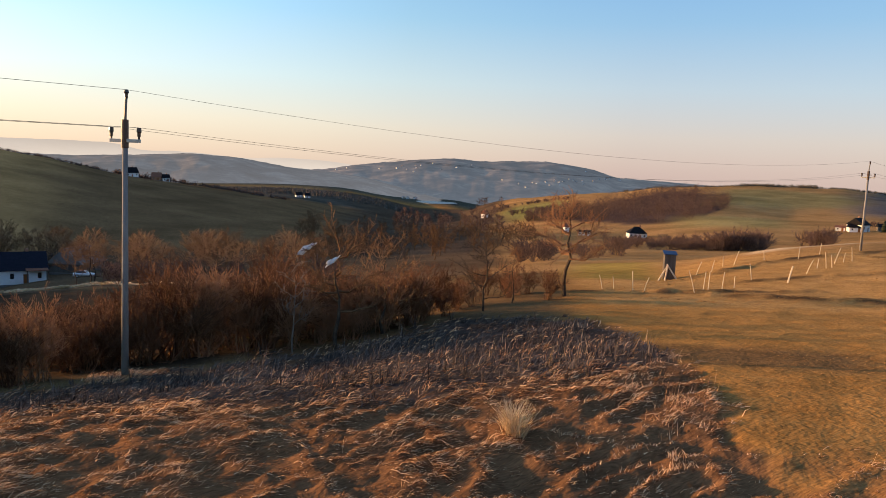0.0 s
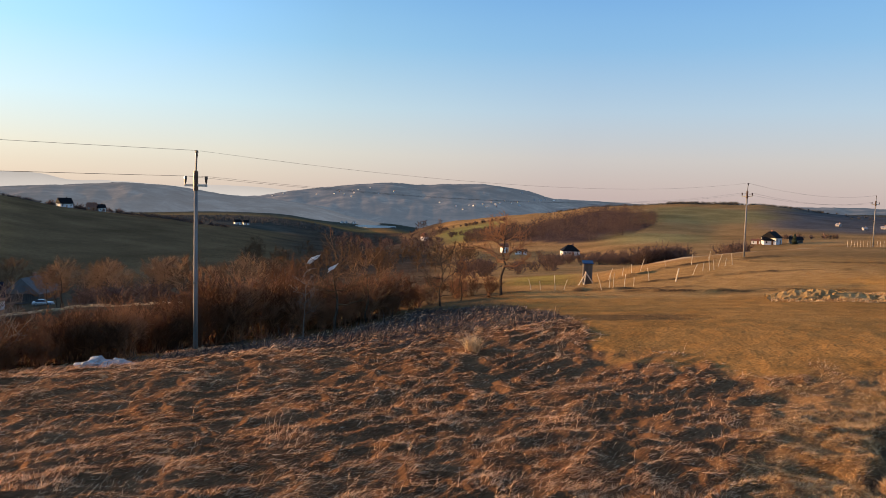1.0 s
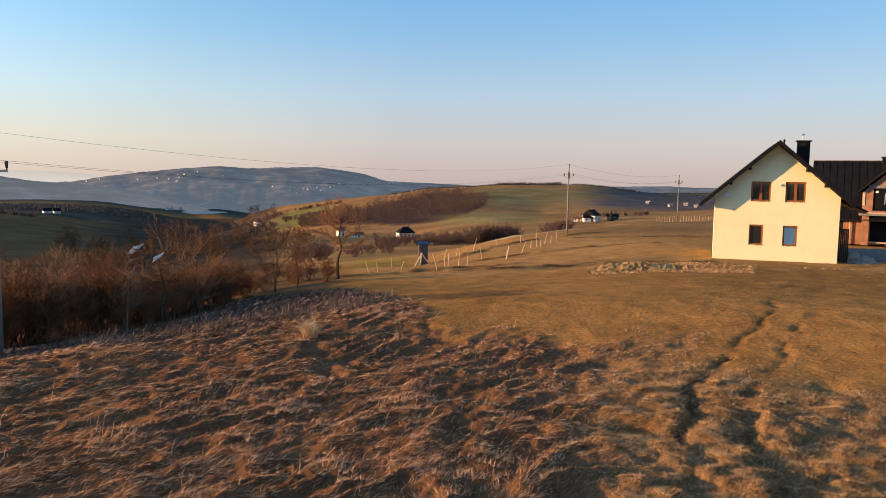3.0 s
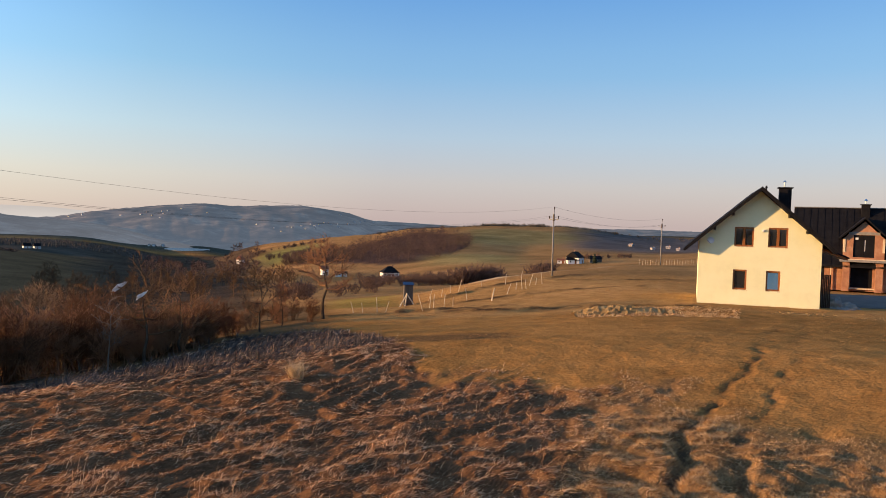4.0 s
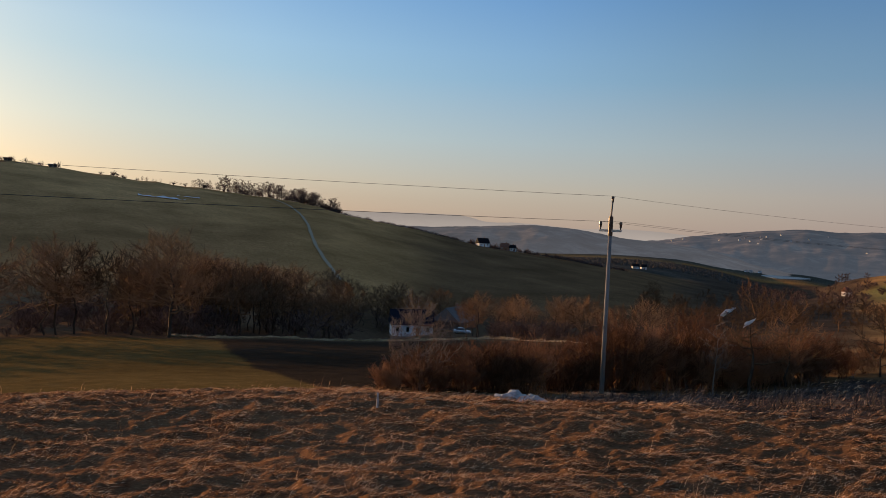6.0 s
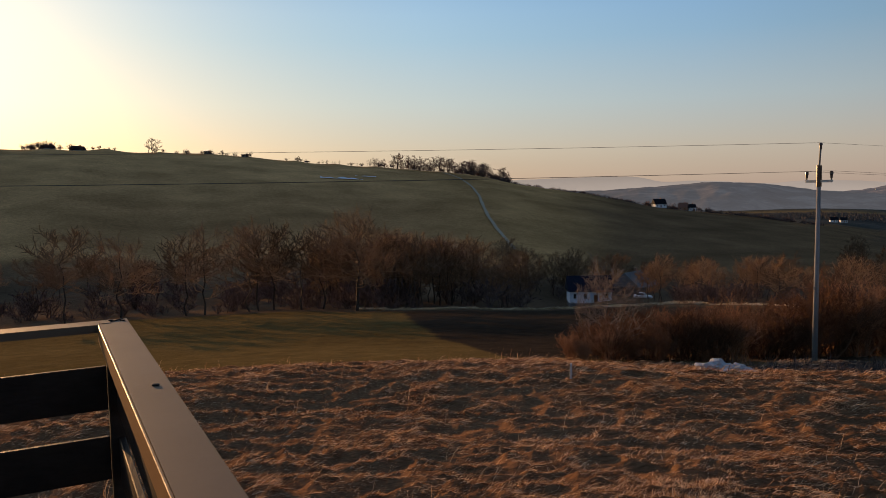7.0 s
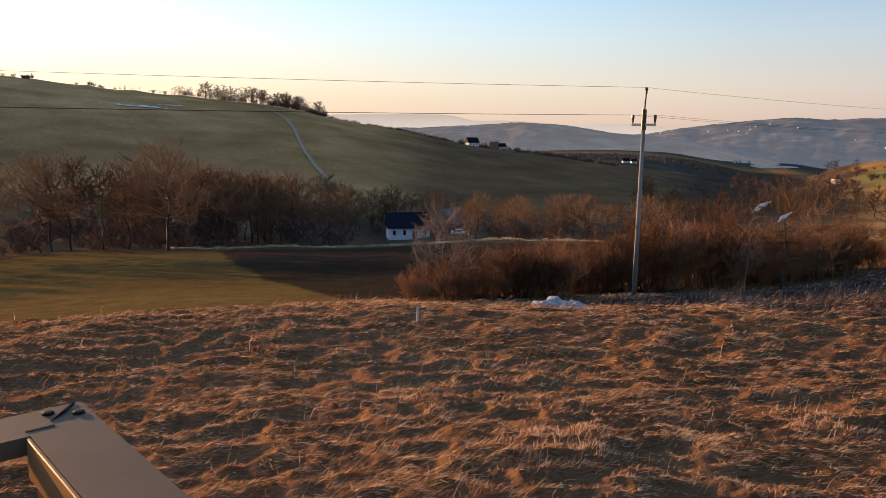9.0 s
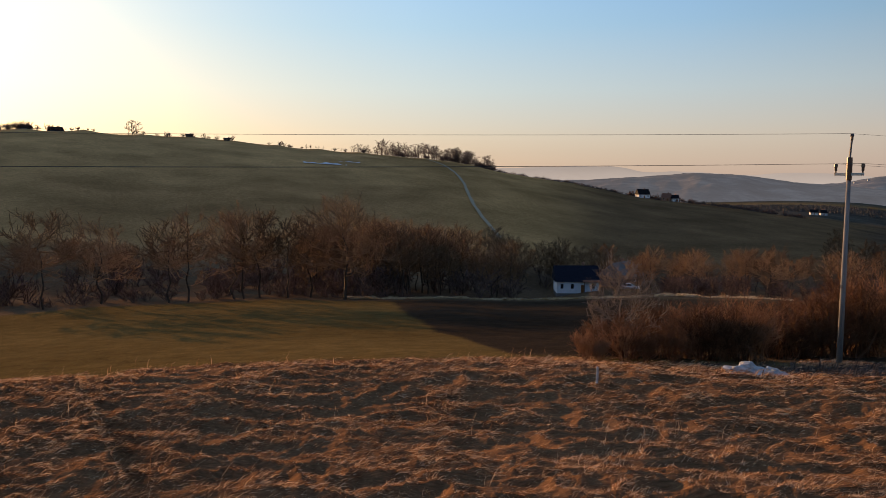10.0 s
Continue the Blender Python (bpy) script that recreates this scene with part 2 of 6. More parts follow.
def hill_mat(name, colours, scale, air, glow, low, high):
    """A distant wooded ridge that emits its own haze colour, as if behind kilometres of bright air thickest in the
    valley: full below one height, thinner above another.
    """
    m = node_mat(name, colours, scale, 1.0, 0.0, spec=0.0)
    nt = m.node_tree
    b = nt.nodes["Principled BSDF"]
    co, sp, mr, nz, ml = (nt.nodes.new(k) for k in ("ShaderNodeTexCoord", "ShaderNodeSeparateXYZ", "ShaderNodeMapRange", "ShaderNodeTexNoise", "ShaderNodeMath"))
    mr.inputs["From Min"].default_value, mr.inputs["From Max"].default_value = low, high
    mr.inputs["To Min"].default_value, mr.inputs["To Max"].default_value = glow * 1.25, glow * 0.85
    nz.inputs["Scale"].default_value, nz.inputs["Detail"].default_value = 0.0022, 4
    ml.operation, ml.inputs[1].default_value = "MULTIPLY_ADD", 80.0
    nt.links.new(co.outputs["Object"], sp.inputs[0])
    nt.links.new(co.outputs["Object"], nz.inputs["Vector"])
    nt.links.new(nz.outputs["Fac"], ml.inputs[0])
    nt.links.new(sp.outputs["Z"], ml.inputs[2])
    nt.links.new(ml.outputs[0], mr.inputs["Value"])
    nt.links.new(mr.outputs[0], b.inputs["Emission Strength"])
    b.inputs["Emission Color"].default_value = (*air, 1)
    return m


M_ground = ground_mat()
M_straw = node_mat("dry_grass", [(0.15, 0.068, 0.032), (0.48, 0.24, 0.108), (0.92, 0.63, 0.37)], 1.2, 0.75, 0.0, per="island", spec=0.12, thin=0.33)
M_tuft = node_mat("tufted_grass", [(0.24, 0.125, 0.048), (0.54, 0.31, 0.122), (0.82, 0.58, 0.30)], 1.2, 0.8, 0.0, per="island", spec=0.1, thin=0.3)
# dead weeds, their grey darkened to carry the hedge's shadow
M_weed_shadowed = node_mat("grey_weeds_shadowed", [(0.038, 0.030, 0.026), (0.085, 0.067, 0.056), (0.18, 0.145, 0.12)], 0.4, 0.85, 0.0, per="island", spec=0.05)
M_pale = node_mat("pale_grass", [(0.42, 0.30, 0.16), (0.60, 0.45, 0.26), (0.76, 0.60, 0.38)], 0.5, 0.8, 0.0, per="island")
M_lawn = node_mat("short_grass", [(0.25, 0.115, 0.036), (0.36, 0.176, 0.055), (0.47, 0.255, 0.085)], 0.4, 0.85, 0.0, per="island", spec=0.05)
M_twig = node_mat("brown_twigs", [(0.105, 0.050, 0.026), (0.185, 0.090, 0.046), (0.30, 0.16, 0.085)], 0.6, 0.8, 0.0, per="object", spec=0.08)
M_twig_dull = node_mat("dull_twigs", [(0.125, 0.072, 0.037), (0.21, 0.122, 0.064), (0.31, 0.187, 0.10)], 0.6, 0.85, 0.0, per="object", spec=0.05)
M_pale_twig = node_mat("pale_twigs", [(0.17, 0.13, 0.10), (0.26, 0.205, 0.16)], 2, 0.85, 0.0)
M_bark = node_mat("grey_bark", [(0.035, 0.025, 0.018), (0.07, 0.05, 0.035), (0.12, 0.088, 0.06)], 5, 0.9, 0.5)
M_wood_far = node_mat("bare_wood", [(0.075, 0.050, 0.042), (0.120, 0.080, 0.066), (0.17, 0.115, 0.092)], 0.05, 0.9, 0.0, per="island", spec=0.05)
M_spruce = node_mat("dark_far_wood", [(0.055, 0.052, 0.045), (0.09, 0.082, 0.068), (0.13, 0.112, 0.09)], 0.03, 0.9, 0.0, per="island", spec=0.02)
M_concrete = node_mat("spun_concrete", [(0.17, 0.165, 0.155), (0.23, 0.22, 0.205), (0.30, 0.285, 0.265)], 3, 0.85, 0.3, stretch=(1, 1, 0.3))
M_iron = node_mat("galvanised_iron", [(0.13, 0.125, 0.12), (0.2, 0.19, 0.18)], 9, 0.55, 0.1, metal=0.4)
M_porcelain = node_mat("brown_insulator", [(0.04, 0.02, 0.015), (0.07, 0.035, 0.02)], 6, 0.25, 0.0, spec=0.5)
M_wire = node_mat("cable", [(0.03, 0.03, 0.03), (0.06, 0.06, 0.06)], 5, 0.5, 0.0, metal=0.6)
M_yellow = node_mat("cream_render", [(0.70, 0.70, 0.44), (0.76, 0.765, 0.50), (0.79, 0.795, 0.54)], 0.6, 0.9, 0.25, 40)
M_white = node_mat("white_render", [(0.66, 0.66, 0.64), (0.76, 0.76, 0.74)], 0.8, 0.85, 0.2, 30)
M_roof = node_mat("dark_metal_roof", [(0.006, 0.006, 0.008), (0.010, 0.010, 0.012), (0.014, 0.014, 0.016)], 1.5, 0.75, 0.1, spec=0.08)
M_roof_red = node_mat("weathered_tiles", [(0.16, 0.07, 0.045), (0.24, 0.11, 0.07)], 2.0, 0.8, 0.4)
M_roof_blue = node_mat("blue_sheet_roof", [(0.012, 0.014, 0.022), (0.018, 0.021, 0.034)], 1.5, 0.75, 0.1, spec=0.05)
M_frame = node_mat("brown_window_frame", [(0.20, 0.075, 0.025), (0.30, 0.12, 0.04)], 6, 0.5, 0.1, stretch=(1, 1, 0.2))
M_brick = node_mat("hollow_brick", [(0.25, 0.12, 0.075), (0.34, 0.175, 0.105), (0.43, 0.26, 0.17)], 1.3, 0.9, 0.3, 25)
M_trod = node_mat("trodden_earth", [(0.36, 0.29, 0.19), (0.46, 0.38, 0.26)], 0.3, 0.95, 0.2, 4, spec=0.0)
M_rag = node_mat("white_rag_film", [(0.70, 0.70, 0.68), (0.82, 0.82, 0.80)], 3, 0.5, 0.2, spec=0.2)
M_arm = node_mat("pale_painted_steel", [(0.50, 0.47, 0.38), (0.62, 0.58, 0.48)], 6, 0.6, 0.1)
M_needle = node_mat("dark_needles", [(0.016, 0.022, 0.012), (0.028, 0.036, 0.020), (0.045, 0.052, 0.030)], 0.5, 0.9, 0.0, per="island", spec=0.05)
M_soil = node_mat("turned_soil", [(0.17, 0.105, 0.045), (0.32, 0.21, 0.09), (0.47, 0.33, 0.155)], 1.2, 0.95, 0.5, 7, spec=0.0)
M_stake = node_mat("pale_wood", [(0.48, 0.38, 0.25), (0.60, 0.50, 0.35), (0.70, 0.60, 0.44)], 4, 0.8, 0.2, stretch=(1, 1, 0.15))
M_board = node_mat("weathered_boards", [(0.07, 0.06, 0.05), (0.11, 0.095, 0.08), (0.15, 0.13, 0.11)], 3, 0.85, 0.3, stretch=(1, 1, 0.1))
M_rail = node_mat("brown_rail_sheet", [(0.115, 0.080, 0.050), (0.135, 0.094, 0.060), (0.15, 0.106, 0.068)], 2.0, 0.6, 0.015, 60, spec=0.15)
M_dark_board = node_mat("dark_stained_boards", [(0.022, 0.015, 0.011), (0.035, 0.024, 0.017), (0.05, 0.034, 0.024)], 4, 0.6, 0.25, stretch=(0.2, 1, 3))
M_edge = node_mat("honey_wood_edge", [(0.27, 0.145, 0.058), (0.36, 0.20, 0.085)], 6, 0.45, 0.1, stretch=(0.2, 1, 1))
# white film, its colour lowered for the hedge's shade on the sheet
M_plastic_dimmed = node_mat("dimmed_plastic_film", [(0.26, 0.255, 0.25), (0.40, 0.395, 0.385), (0.56, 0.555, 0.54)], 4, 0.5, 0.3, spec=0.2)
M_paint = node_mat("car_paint", [(0.075, 0.092, 0.125), (0.095, 0.115, 0.15)], 1.0, 0.25, 0.0, metal=0.5, spec=0.6)
M_silver = node_mat("silver_paint", [(0.5, 0.5, 0.5), (0.6, 0.6, 0.6)], 1.0, 0.3, 0.0, metal=0.5)
M_chrome = node_mat("chrome", [(0.7, 0.7, 0.7), (0.8, 0.8, 0.8)], 1.0, 0.12, 0.0, metal=1.0)
M_rubber = node_mat("black_rubber", [(0.015, 0.015, 0.015), (0.03, 0.03, 0.03)], 8, 0.8, 0.2)
M_black = node_mat("dark_opening", [(0.012, 0.012, 0.012), (0.02, 0.02, 0.02)], 3, 0.6, 0.0)
M_roof_pale = node_mat("pale_sheet_roof", [(0.30, 0.27, 0.25), (0.42, 0.38, 0.35)], 2.0, 0.8, 0.1)
M_snow = node_mat("old_snow", [(0.66, 0.65, 0.62), (0.80, 0.79, 0.76)], 0.3, 0.8, 0.3, 3, spec=0.0)
M_paving = node_mat("grey_paving", [(0.13, 0.12, 0.11), (0.19, 0.175, 0.16)], 0.8, 0.9, 0.2, 9)
M_blue_sheet = node_mat("blue_roof_sheet", [(0.014, 0.04, 0.10), (0.022, 0.06, 0.14)], 2, 0.45, 0.1)


def glass_mat():
    m = bpy.data.materials.new("window_glass")
    m.use_nodes = True
    b = m.node_tree.nodes["Principled BSDF"]
    b.inputs["Base Color"].default_value = (0.02, 0.022, 0.025, 1)
    b.inputs["Roughness"].default_value, b.inputs["Specular IOR Level"].default_value = 0.04, 0.8
    return m


def water_mat():
    m = node_mat("lake_water", [(0.03, 0.05, 0.06), (0.04, 0.06, 0.07)], 0.01, 0.32, 0.15, 0.2, spec=0.35)
    return m


M_glass, M_water = glass_mat(), water_mat()
M_coated = glass_mat()
M_coated.node_tree.nodes["Principled BSDF"].inputs["IOR"].default_value = 2.3
# distance haze, put on the ridges as faint emission
HAZE_GLOW = (0.37, 0.44, 0.56)
M_mount = hill_mat("far_wooded_mountain", [(0.015, 0.017, 0.018), (0.07, 0.060, 0.05), (0.24, 0.19, 0.14)], 0.011, HAZE_GLOW, 0.125, -40, 90)
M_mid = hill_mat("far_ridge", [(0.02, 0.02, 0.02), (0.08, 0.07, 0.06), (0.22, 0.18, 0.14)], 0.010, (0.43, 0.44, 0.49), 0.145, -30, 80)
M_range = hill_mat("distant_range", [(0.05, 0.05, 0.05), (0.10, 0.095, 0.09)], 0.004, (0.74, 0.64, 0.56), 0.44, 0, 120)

# ---- the lie of the land ----
EYE = 4.6                            # height of the eye on the balcony; the slope falls away below


def spots(text):
    """Spot heights: 'azimuth distance tilt' triples, tilt in degrees up or down from the balcony."""
    out = []
    for item in text.split():
        a, d, e = (float(q) for q in item.split("/"))
        out.append((a, d, math.tan(radians(e))))
    return out


LAND = {          # landform: azimuth / distance / tilt of the ground seen from the balcony
    "meadow edge above the field": "97/37/-11.9 85/37/-12.1 73/37/-12.3 60/36.5/-12.5 50/36.5/-12.6 40/37/-12.7 34/41/-11.7 26/42/-11.3 20/48/-9.2 13/60/-7.6",
    "far edge of the field": "97/110/-8.7 85/110/-8.6 73/110/-8.7 60/112/-9.0 50/116/-8.85 44/112/-8.5 38/108/-8.45 30/100/-8.4 22/100/-7.6 16/90/-7",
    "valley wood floor": "97/180/-7 80/180/-7.2 65/190/-7.8 52/190/-9.15 42/190/-8.1 32/170/-8.2 22/180/-7 14/150/-6.2",
    "lower pasture of the west hill": "97/330/-2.5 80/320/-3 65/310/-3.6 56/280/-4.8 46/330/-4.8 36/300/-5.9 27/300/-5.9 20/330/-5.2",
    "crest of the west hill": "97/615/3.0 92/612/3.1 88.5/610/3.15 85/606/3.2 81.4/602/2.95 78/600/2.8 75/600/2.55 72/600/2.3 69/600/2.05 66/600/1.8 63.7/600/1.55 61/600/1.35",
    "west hill's shoulder running down": "59/600/1.1 57.5/600/0.85 56/600/0.45 54/605/0.1 52.2/610/-0.2 50/620/-0.5 47.6/640/-0.95 44.8/660/-1.6 42/650/-1.9 40/640/-2.1 38/620/-2.35 36.5/600/-2.65",
    "west hill's foot in the valley": "35/580/-2.85 33/540/-3.3 31/500/-3.85 29.5/480/-4.2",
    "back of the west hill": "97/850/1 85/850/1 70/850/0.3 57/850/-1.4 48/950/-2.6 38/850/-2.9 31/750/-3.3",
    "dark shoulder, valley and lake shore": "41/1050/-2.2 37/1050/-2.25 34/1050/-2.2 31/1050/-2.3 27.5/1100/-2.65 25.3/1150/-3.2 24/700/-4.2 21.5/900/-4.1 22.5/1370/-3.0 24.5/1450/-2.95 21.5/1500/-2.9 22/1600/-2.72 24.5/1650/-2.65 22/1800/-2.45 25/1800/-2.45 27/1500/-2.5 19/1500/-3.4 12/1300/-2.5 5/1300/-1.5 -4/1300/-1.1",
    "plateau with the stakes": "9/75/-6.75 7/84/-6.6 3/92/-5.15 0/96/-4.5 -4/100/-3.9 -10/150/-2.85 -14/170/-2.6 -20/90/-3.75 -28/90/-3.7",
    "foot of the new house": "-15/62/-5.3 -22/62/-5.3 -10/60/-5.8 -3/60/-6.6 5/60/-7.2",
    "dip behind the plateau": "9/130/-5.9 3/150/-5.4 0/112/-4.15 -4/124/-3.55 -8/140/-3.05 -3/200/-4.7 -10/230/-3.4",
    "lower slopes of the east hill": "11/300/-4.9 4/320/-4.4 -3/330/-3.9 8.5/390/-4.55 17/600/-3.9 12/560/-3.3 8.7/540/-2.95 6/560/-2.55 3/570/-2 -2/560/-2.2 -6.5/430/-2.85 -12/500/-2.2",
    "crest of the east hill": "19.8/950/-2.7 18.5/940/-2.3 17/930/-2.0 14.7/900/-1.72 13/890/-1.5 11/880/-1.28 9/880/-1.1 7/880/-0.7 5.5/880/-0.6 4/890/-0.5 2/900/-0.35 0/920/-0.22 -2.5/920/-0.18 -5/920/-0.15 -7/940/-0.3 -9/960/-0.6 -13/1000/-0.9",
    "behind the balcony": "-25/200/-2 -25/600/-1 -40/40/-7.5 -40/120/-2.5 -45/500/-1 -80/40/-6 -80/200/-1.2 -120/40/-5 -120/200/-0.6 180/40/-5 180/200/-0.3",
    "rising ground behind the house": "140/40/-6.5 140/200/-0.5 118/40/-9 118/200/-3 118/500/1.5 180/900/0 -90/900/-0.3 -140/900/0 130/900/0.3",
    "land beyond the crests": "97/2200/-0.8 60/2200/-0.8 30/2200/-1.6 10/2200/-1.2 -15/2200/-0.6 -60/2200/-0.4 -120/2200/-0.2 170/2200/-0.2 130/2200/-0.4",
}
SPOTS = [s for form in LAND.values() for s in spots(form)]
# the tilt is carried smoothly between the spots over a plan whose distances shrink with range
_sa = np.radians([s[0] for s in SPOTS])
_sl = np.log(np.array([s[1] for s in SPOTS]) / 8.0)
_sp = np.stack([-np.sin(_sa) * _sl, np.cos(_sa) * _sl], 1)
_r = np.sqrt(((_sp[:, None] - _sp[None]) ** 2).sum(2))
_w = np.linalg.solve(np.block([[_r + 0.0 * np.eye(len(_sp)), np.ones((len(_sp), 1))], [np.ones((1, len(_sp))), np.zeros((1, 1))]]),
                     np.append([s[2] for s in SPOTS], 0.0))


def broad_height(x, y):
    """The land without tussocks or clods."""
    x, y = np.asarray(x, float), np.asarray(y, float)
    shape, x, y = x.shape, x.ravel(), y.ravel()
    d = np.maximum(np.hypot(x, y), 1e-3)
    lg = np.log(np.maximum(d, 27.0) / 8.0) / d
    px, py = x * lg, y * lg
    tilt = np.full(len(x), _w[-1])
    for i in range(len(_sp)):
        tilt += _w[i] * np.hypot(px - _sp[i, 0], py - _sp[i, 1])
    far = EYE + np.maximum(d, 27.0) * tilt
    near = np.maximum(-0.29 + 0.0724 * x - 0.0384 * y, -3.6 + 0 * x)
    near = np.where(y < 2, -0.29 + 0.05 * np.clip(x, -60, 20), near)
    near = near + 0.5 * np.exp(-((x + 11.5) / 5) ** 2 - ((y - 9) / 4.5) ** 2) - 0.80 * np.exp(-((x - 10.5) / 7.5) ** 2 - ((y - 13) / 7.5) ** 2)
    k = smooth_step(24, 36, d)
    return (near * (1 - k) + far * k).reshape(shape)


def polar(x, y):
    return np.degrees(np.arctan2(-x, y)), np.hypot(x, y)


def dry_zone(x, y):
    """1 where the tall dry grass stands."""
    a, d = polar(x, y)
    edge = np.interp(a, [-60, -30, -20, -14, -6, 2, 5, 7, 10, 13, 18, 25, 34, 40, 50, 60, 75, 100],
                     [16, 19, 22, 24.5, 26.5, 27.5, 28, 33, 43, 48, 49, 45, 42, 39, 37, 37, 37.5, 38])
    return 1 - smooth_step(-1.8, 1.8, d - edge + 1.5 * vnoise(x * 0.35, y * 0.35, 5) + 1.6 * vnoise(x * 1.1, y * 1.1, 6))


def weed_zone(x, y):
    """1 where grey dead weeds stand between the dry grass and the hedge, coloured dark for its shadow."""
    a, d = polar(x, y)
    near = np.interp(a, [4, 8, 14, 24, 32, 39, 44, 48], [41, 37, 33, 32, 32, 33, 37, 40])
    return smooth_step(-1.5, 1.5, d - near + 1.8 * vnoise(x * 0.45, y * 0.45, 71)) * smooth_step(5, 9, a) * (1 - smooth_step(44, 48, a)) * dry_zone(x, y)


RUTS = (          # wheel ruts from the drive up to the new house: north-south places, east-west places, strength
    ((6, 12.4, 14.4, 16.4, 17.9, 20.1, 22.5, 24.9, 26.6, 30, 37.6, 56), (3.1, 3.23, 3.67, 3.97, 4.3, 4.95, 5.96, 7.29, 8.4, 10.2, 13.3, 21.0), 1.0),
    ((6, 12.5, 14.6, 15.8, 17.6, 19.2, 22.5, 26.6, 30, 37.6, 56), (4.4, 4.69, 5.21, 5.31, 5.5, 6.11, 7.7, 10.0, 11.7, 14.8, 22.5), 0.6),
    ((24, 25.8, 27.9, 30.3, 36.5, 50), (3.6, 4.76, 6.37, 7.79, 10.55, 17.0), 0.45),
)


def rut_depth(x, y):
    """Trodden wheel ruts with crumbling edges."""
    out = 0
    wob = 0.26 * vnoise(x * 0.8, y * 0.8, 33) + 0.22 * vnoise(x * 2.3, y * 2.3, 34)
    for ys, xs, power in RUTS:
        mid = np.interp(y, ys, xs) + wob
        fill = np.clip(0.66 + 0.8 * vnoise(x * 0.6, y * 0.9, 31 + len(ys)), 0.06, 1)
        out = out + power * fill * np.exp(-((x - mid) / np.interp(y, [20, 26], [0.25, 0.17])) ** 4) * smooth_step(ys[0], ys[0] + 4, y)
    return np.minimum(out, 1) * (1 - smooth_step(40, 56, y)) * (1 - 0.55 * smooth_step(24, 34, y))


def rough_zone(x, y):
    """1 where the grass is short, yellow and clumped, by the drive."""
    a, d = polar(x, y)
    return 1 - smooth_step(-15, -2, a + 4 * vnoise(x * 0.3, y * 0.3, 81))


def tussock(x, y):
    """Swell of the matted grass: swathes laid over by the wind, with sharp crests, broken into tufts."""
    wob = 0.7 * vnoise(x * 0.45, y * 0.45, 3)
    s, c = 0.62 * x + 0.79 * y, -0.79 * x + 0.62 * y            # along and across the lodged swathes
    row = 1 - np.abs(vnoise(s * 0.8 + wob, c * 1.5 + wob, 11))
    ripple = 1 - np.abs(vnoise(s * 2.0 - wob, c * 3.6 + wob, 12))
    n3 = vnoise(s * 3.6, c * 6.0 + wob, 16)
    lay = 0.19 * row ** 2 + 0.11 * ripple ** 2 + 0.04 * n3 + 0.07 * vnoise(x * 0.35, y * 0.35, 13) - 0.16
    clump = 0.07 * smooth_step(-0.2, 0.5, vnoise(x * 1.4, y * 1.4, 17)) + 0.09 * smooth_step(-0.1, 0.5, vnoise(x * 2.9, y * 2.9, 18)) + 0.045 * vnoise(x * 5.5, y * 5.5, 19) + 0.03 * vnoise(x * 0.6, y * 0.6, 24) - 0.06
    k = rough_zone(x, y)
    return lay * (1 - k) + clump * k


def height(x, y):
    """The land with tussocks, ruts and clods."""
    x, y = np.asarray(x, float), np.asarray(y, float)
    z = broad_height(x, y)
    a, d = polar(x, y)
    dry = dry_zone(x, y) * smooth_step(3, 6, d)
    z = z + dry * tussock(x, y) * (1 - 0.6 * weed_zone(x, y))
    z = z + (1 - dry) * (0.02 * vnoise(x * 1.3, y * 1.7, 14) + 0.03 * vnoise(x * 0.5, y * 0.5, 15) + 0.022 * vnoise(x * 3.1, y * 3.1, 20) * (d < 75)) * (d < 300)
    for hx, hy, r, deep in ((2.9, 17.2, 0.8, 0.30), (1.2, 12.5, 0.7, 0.28), (2.9, 23.2, 0.6, 0.2), (0.2, 15.0, 0.6, 0.2), (8.6, 20.5, 0.5, 0.2)):
        z = z - deep * np.exp(-((x - hx) ** 2 + (y - hy) ** 2) / r ** 2)
    z = z - (0.10 + 0.13 * dry) * rut_depth(x, y)
    for base, wide, a0, a1, lift, seed in EARTH_BANKS:
        ridge_d = d - base(a)
        bank = np.exp(-(ridge_d / wide) ** 2) * smooth_step(a0, a0 + 2, a) * (1 - smooth_step(a1 - 2, a1, a))
        z = z + bank * lift * np.maximum(0.6 + 0.45 * vnoise(x * 0.4, y * 0.4, seed) + 0.5 * vnoise(x * 1.7, y * 1.7, seed + 1), 0)
    return z


EARTH_BANKS = (   # dug strips across the plateau: range by azimuth, half width, azimuths, lift, seed
    (lambda a: 62.5 + 0.25 * a, 1.1, -16, 14, 0.20, 21),
    (lambda a: 66.5 - 0.2 * a, 0.8, -2, 9, 0.22, 23),
    (lambda a: 90.0 - 1.6 * a, 1.2, -8, 8, 0.26, 25),
    (lambda a: 92.0, 0.9, -17, -3, 0.22, 27),
    (lambda a: 75.5 - 0.6 * a, 0.8, -12, 4, 0.16, 29),
)


def gz(x, y):
    return float(height(np.array([x]), np.array([y]))[0])


WOOD_EDGE = ((2, 4, 6, 9, 12, 14, 16.2), (590, 505, 492, 492, 540, 572, 592), (50, 230, 290, 220, 110, 55, 20))   # azimuth, near edge and depth of the east hill's wood


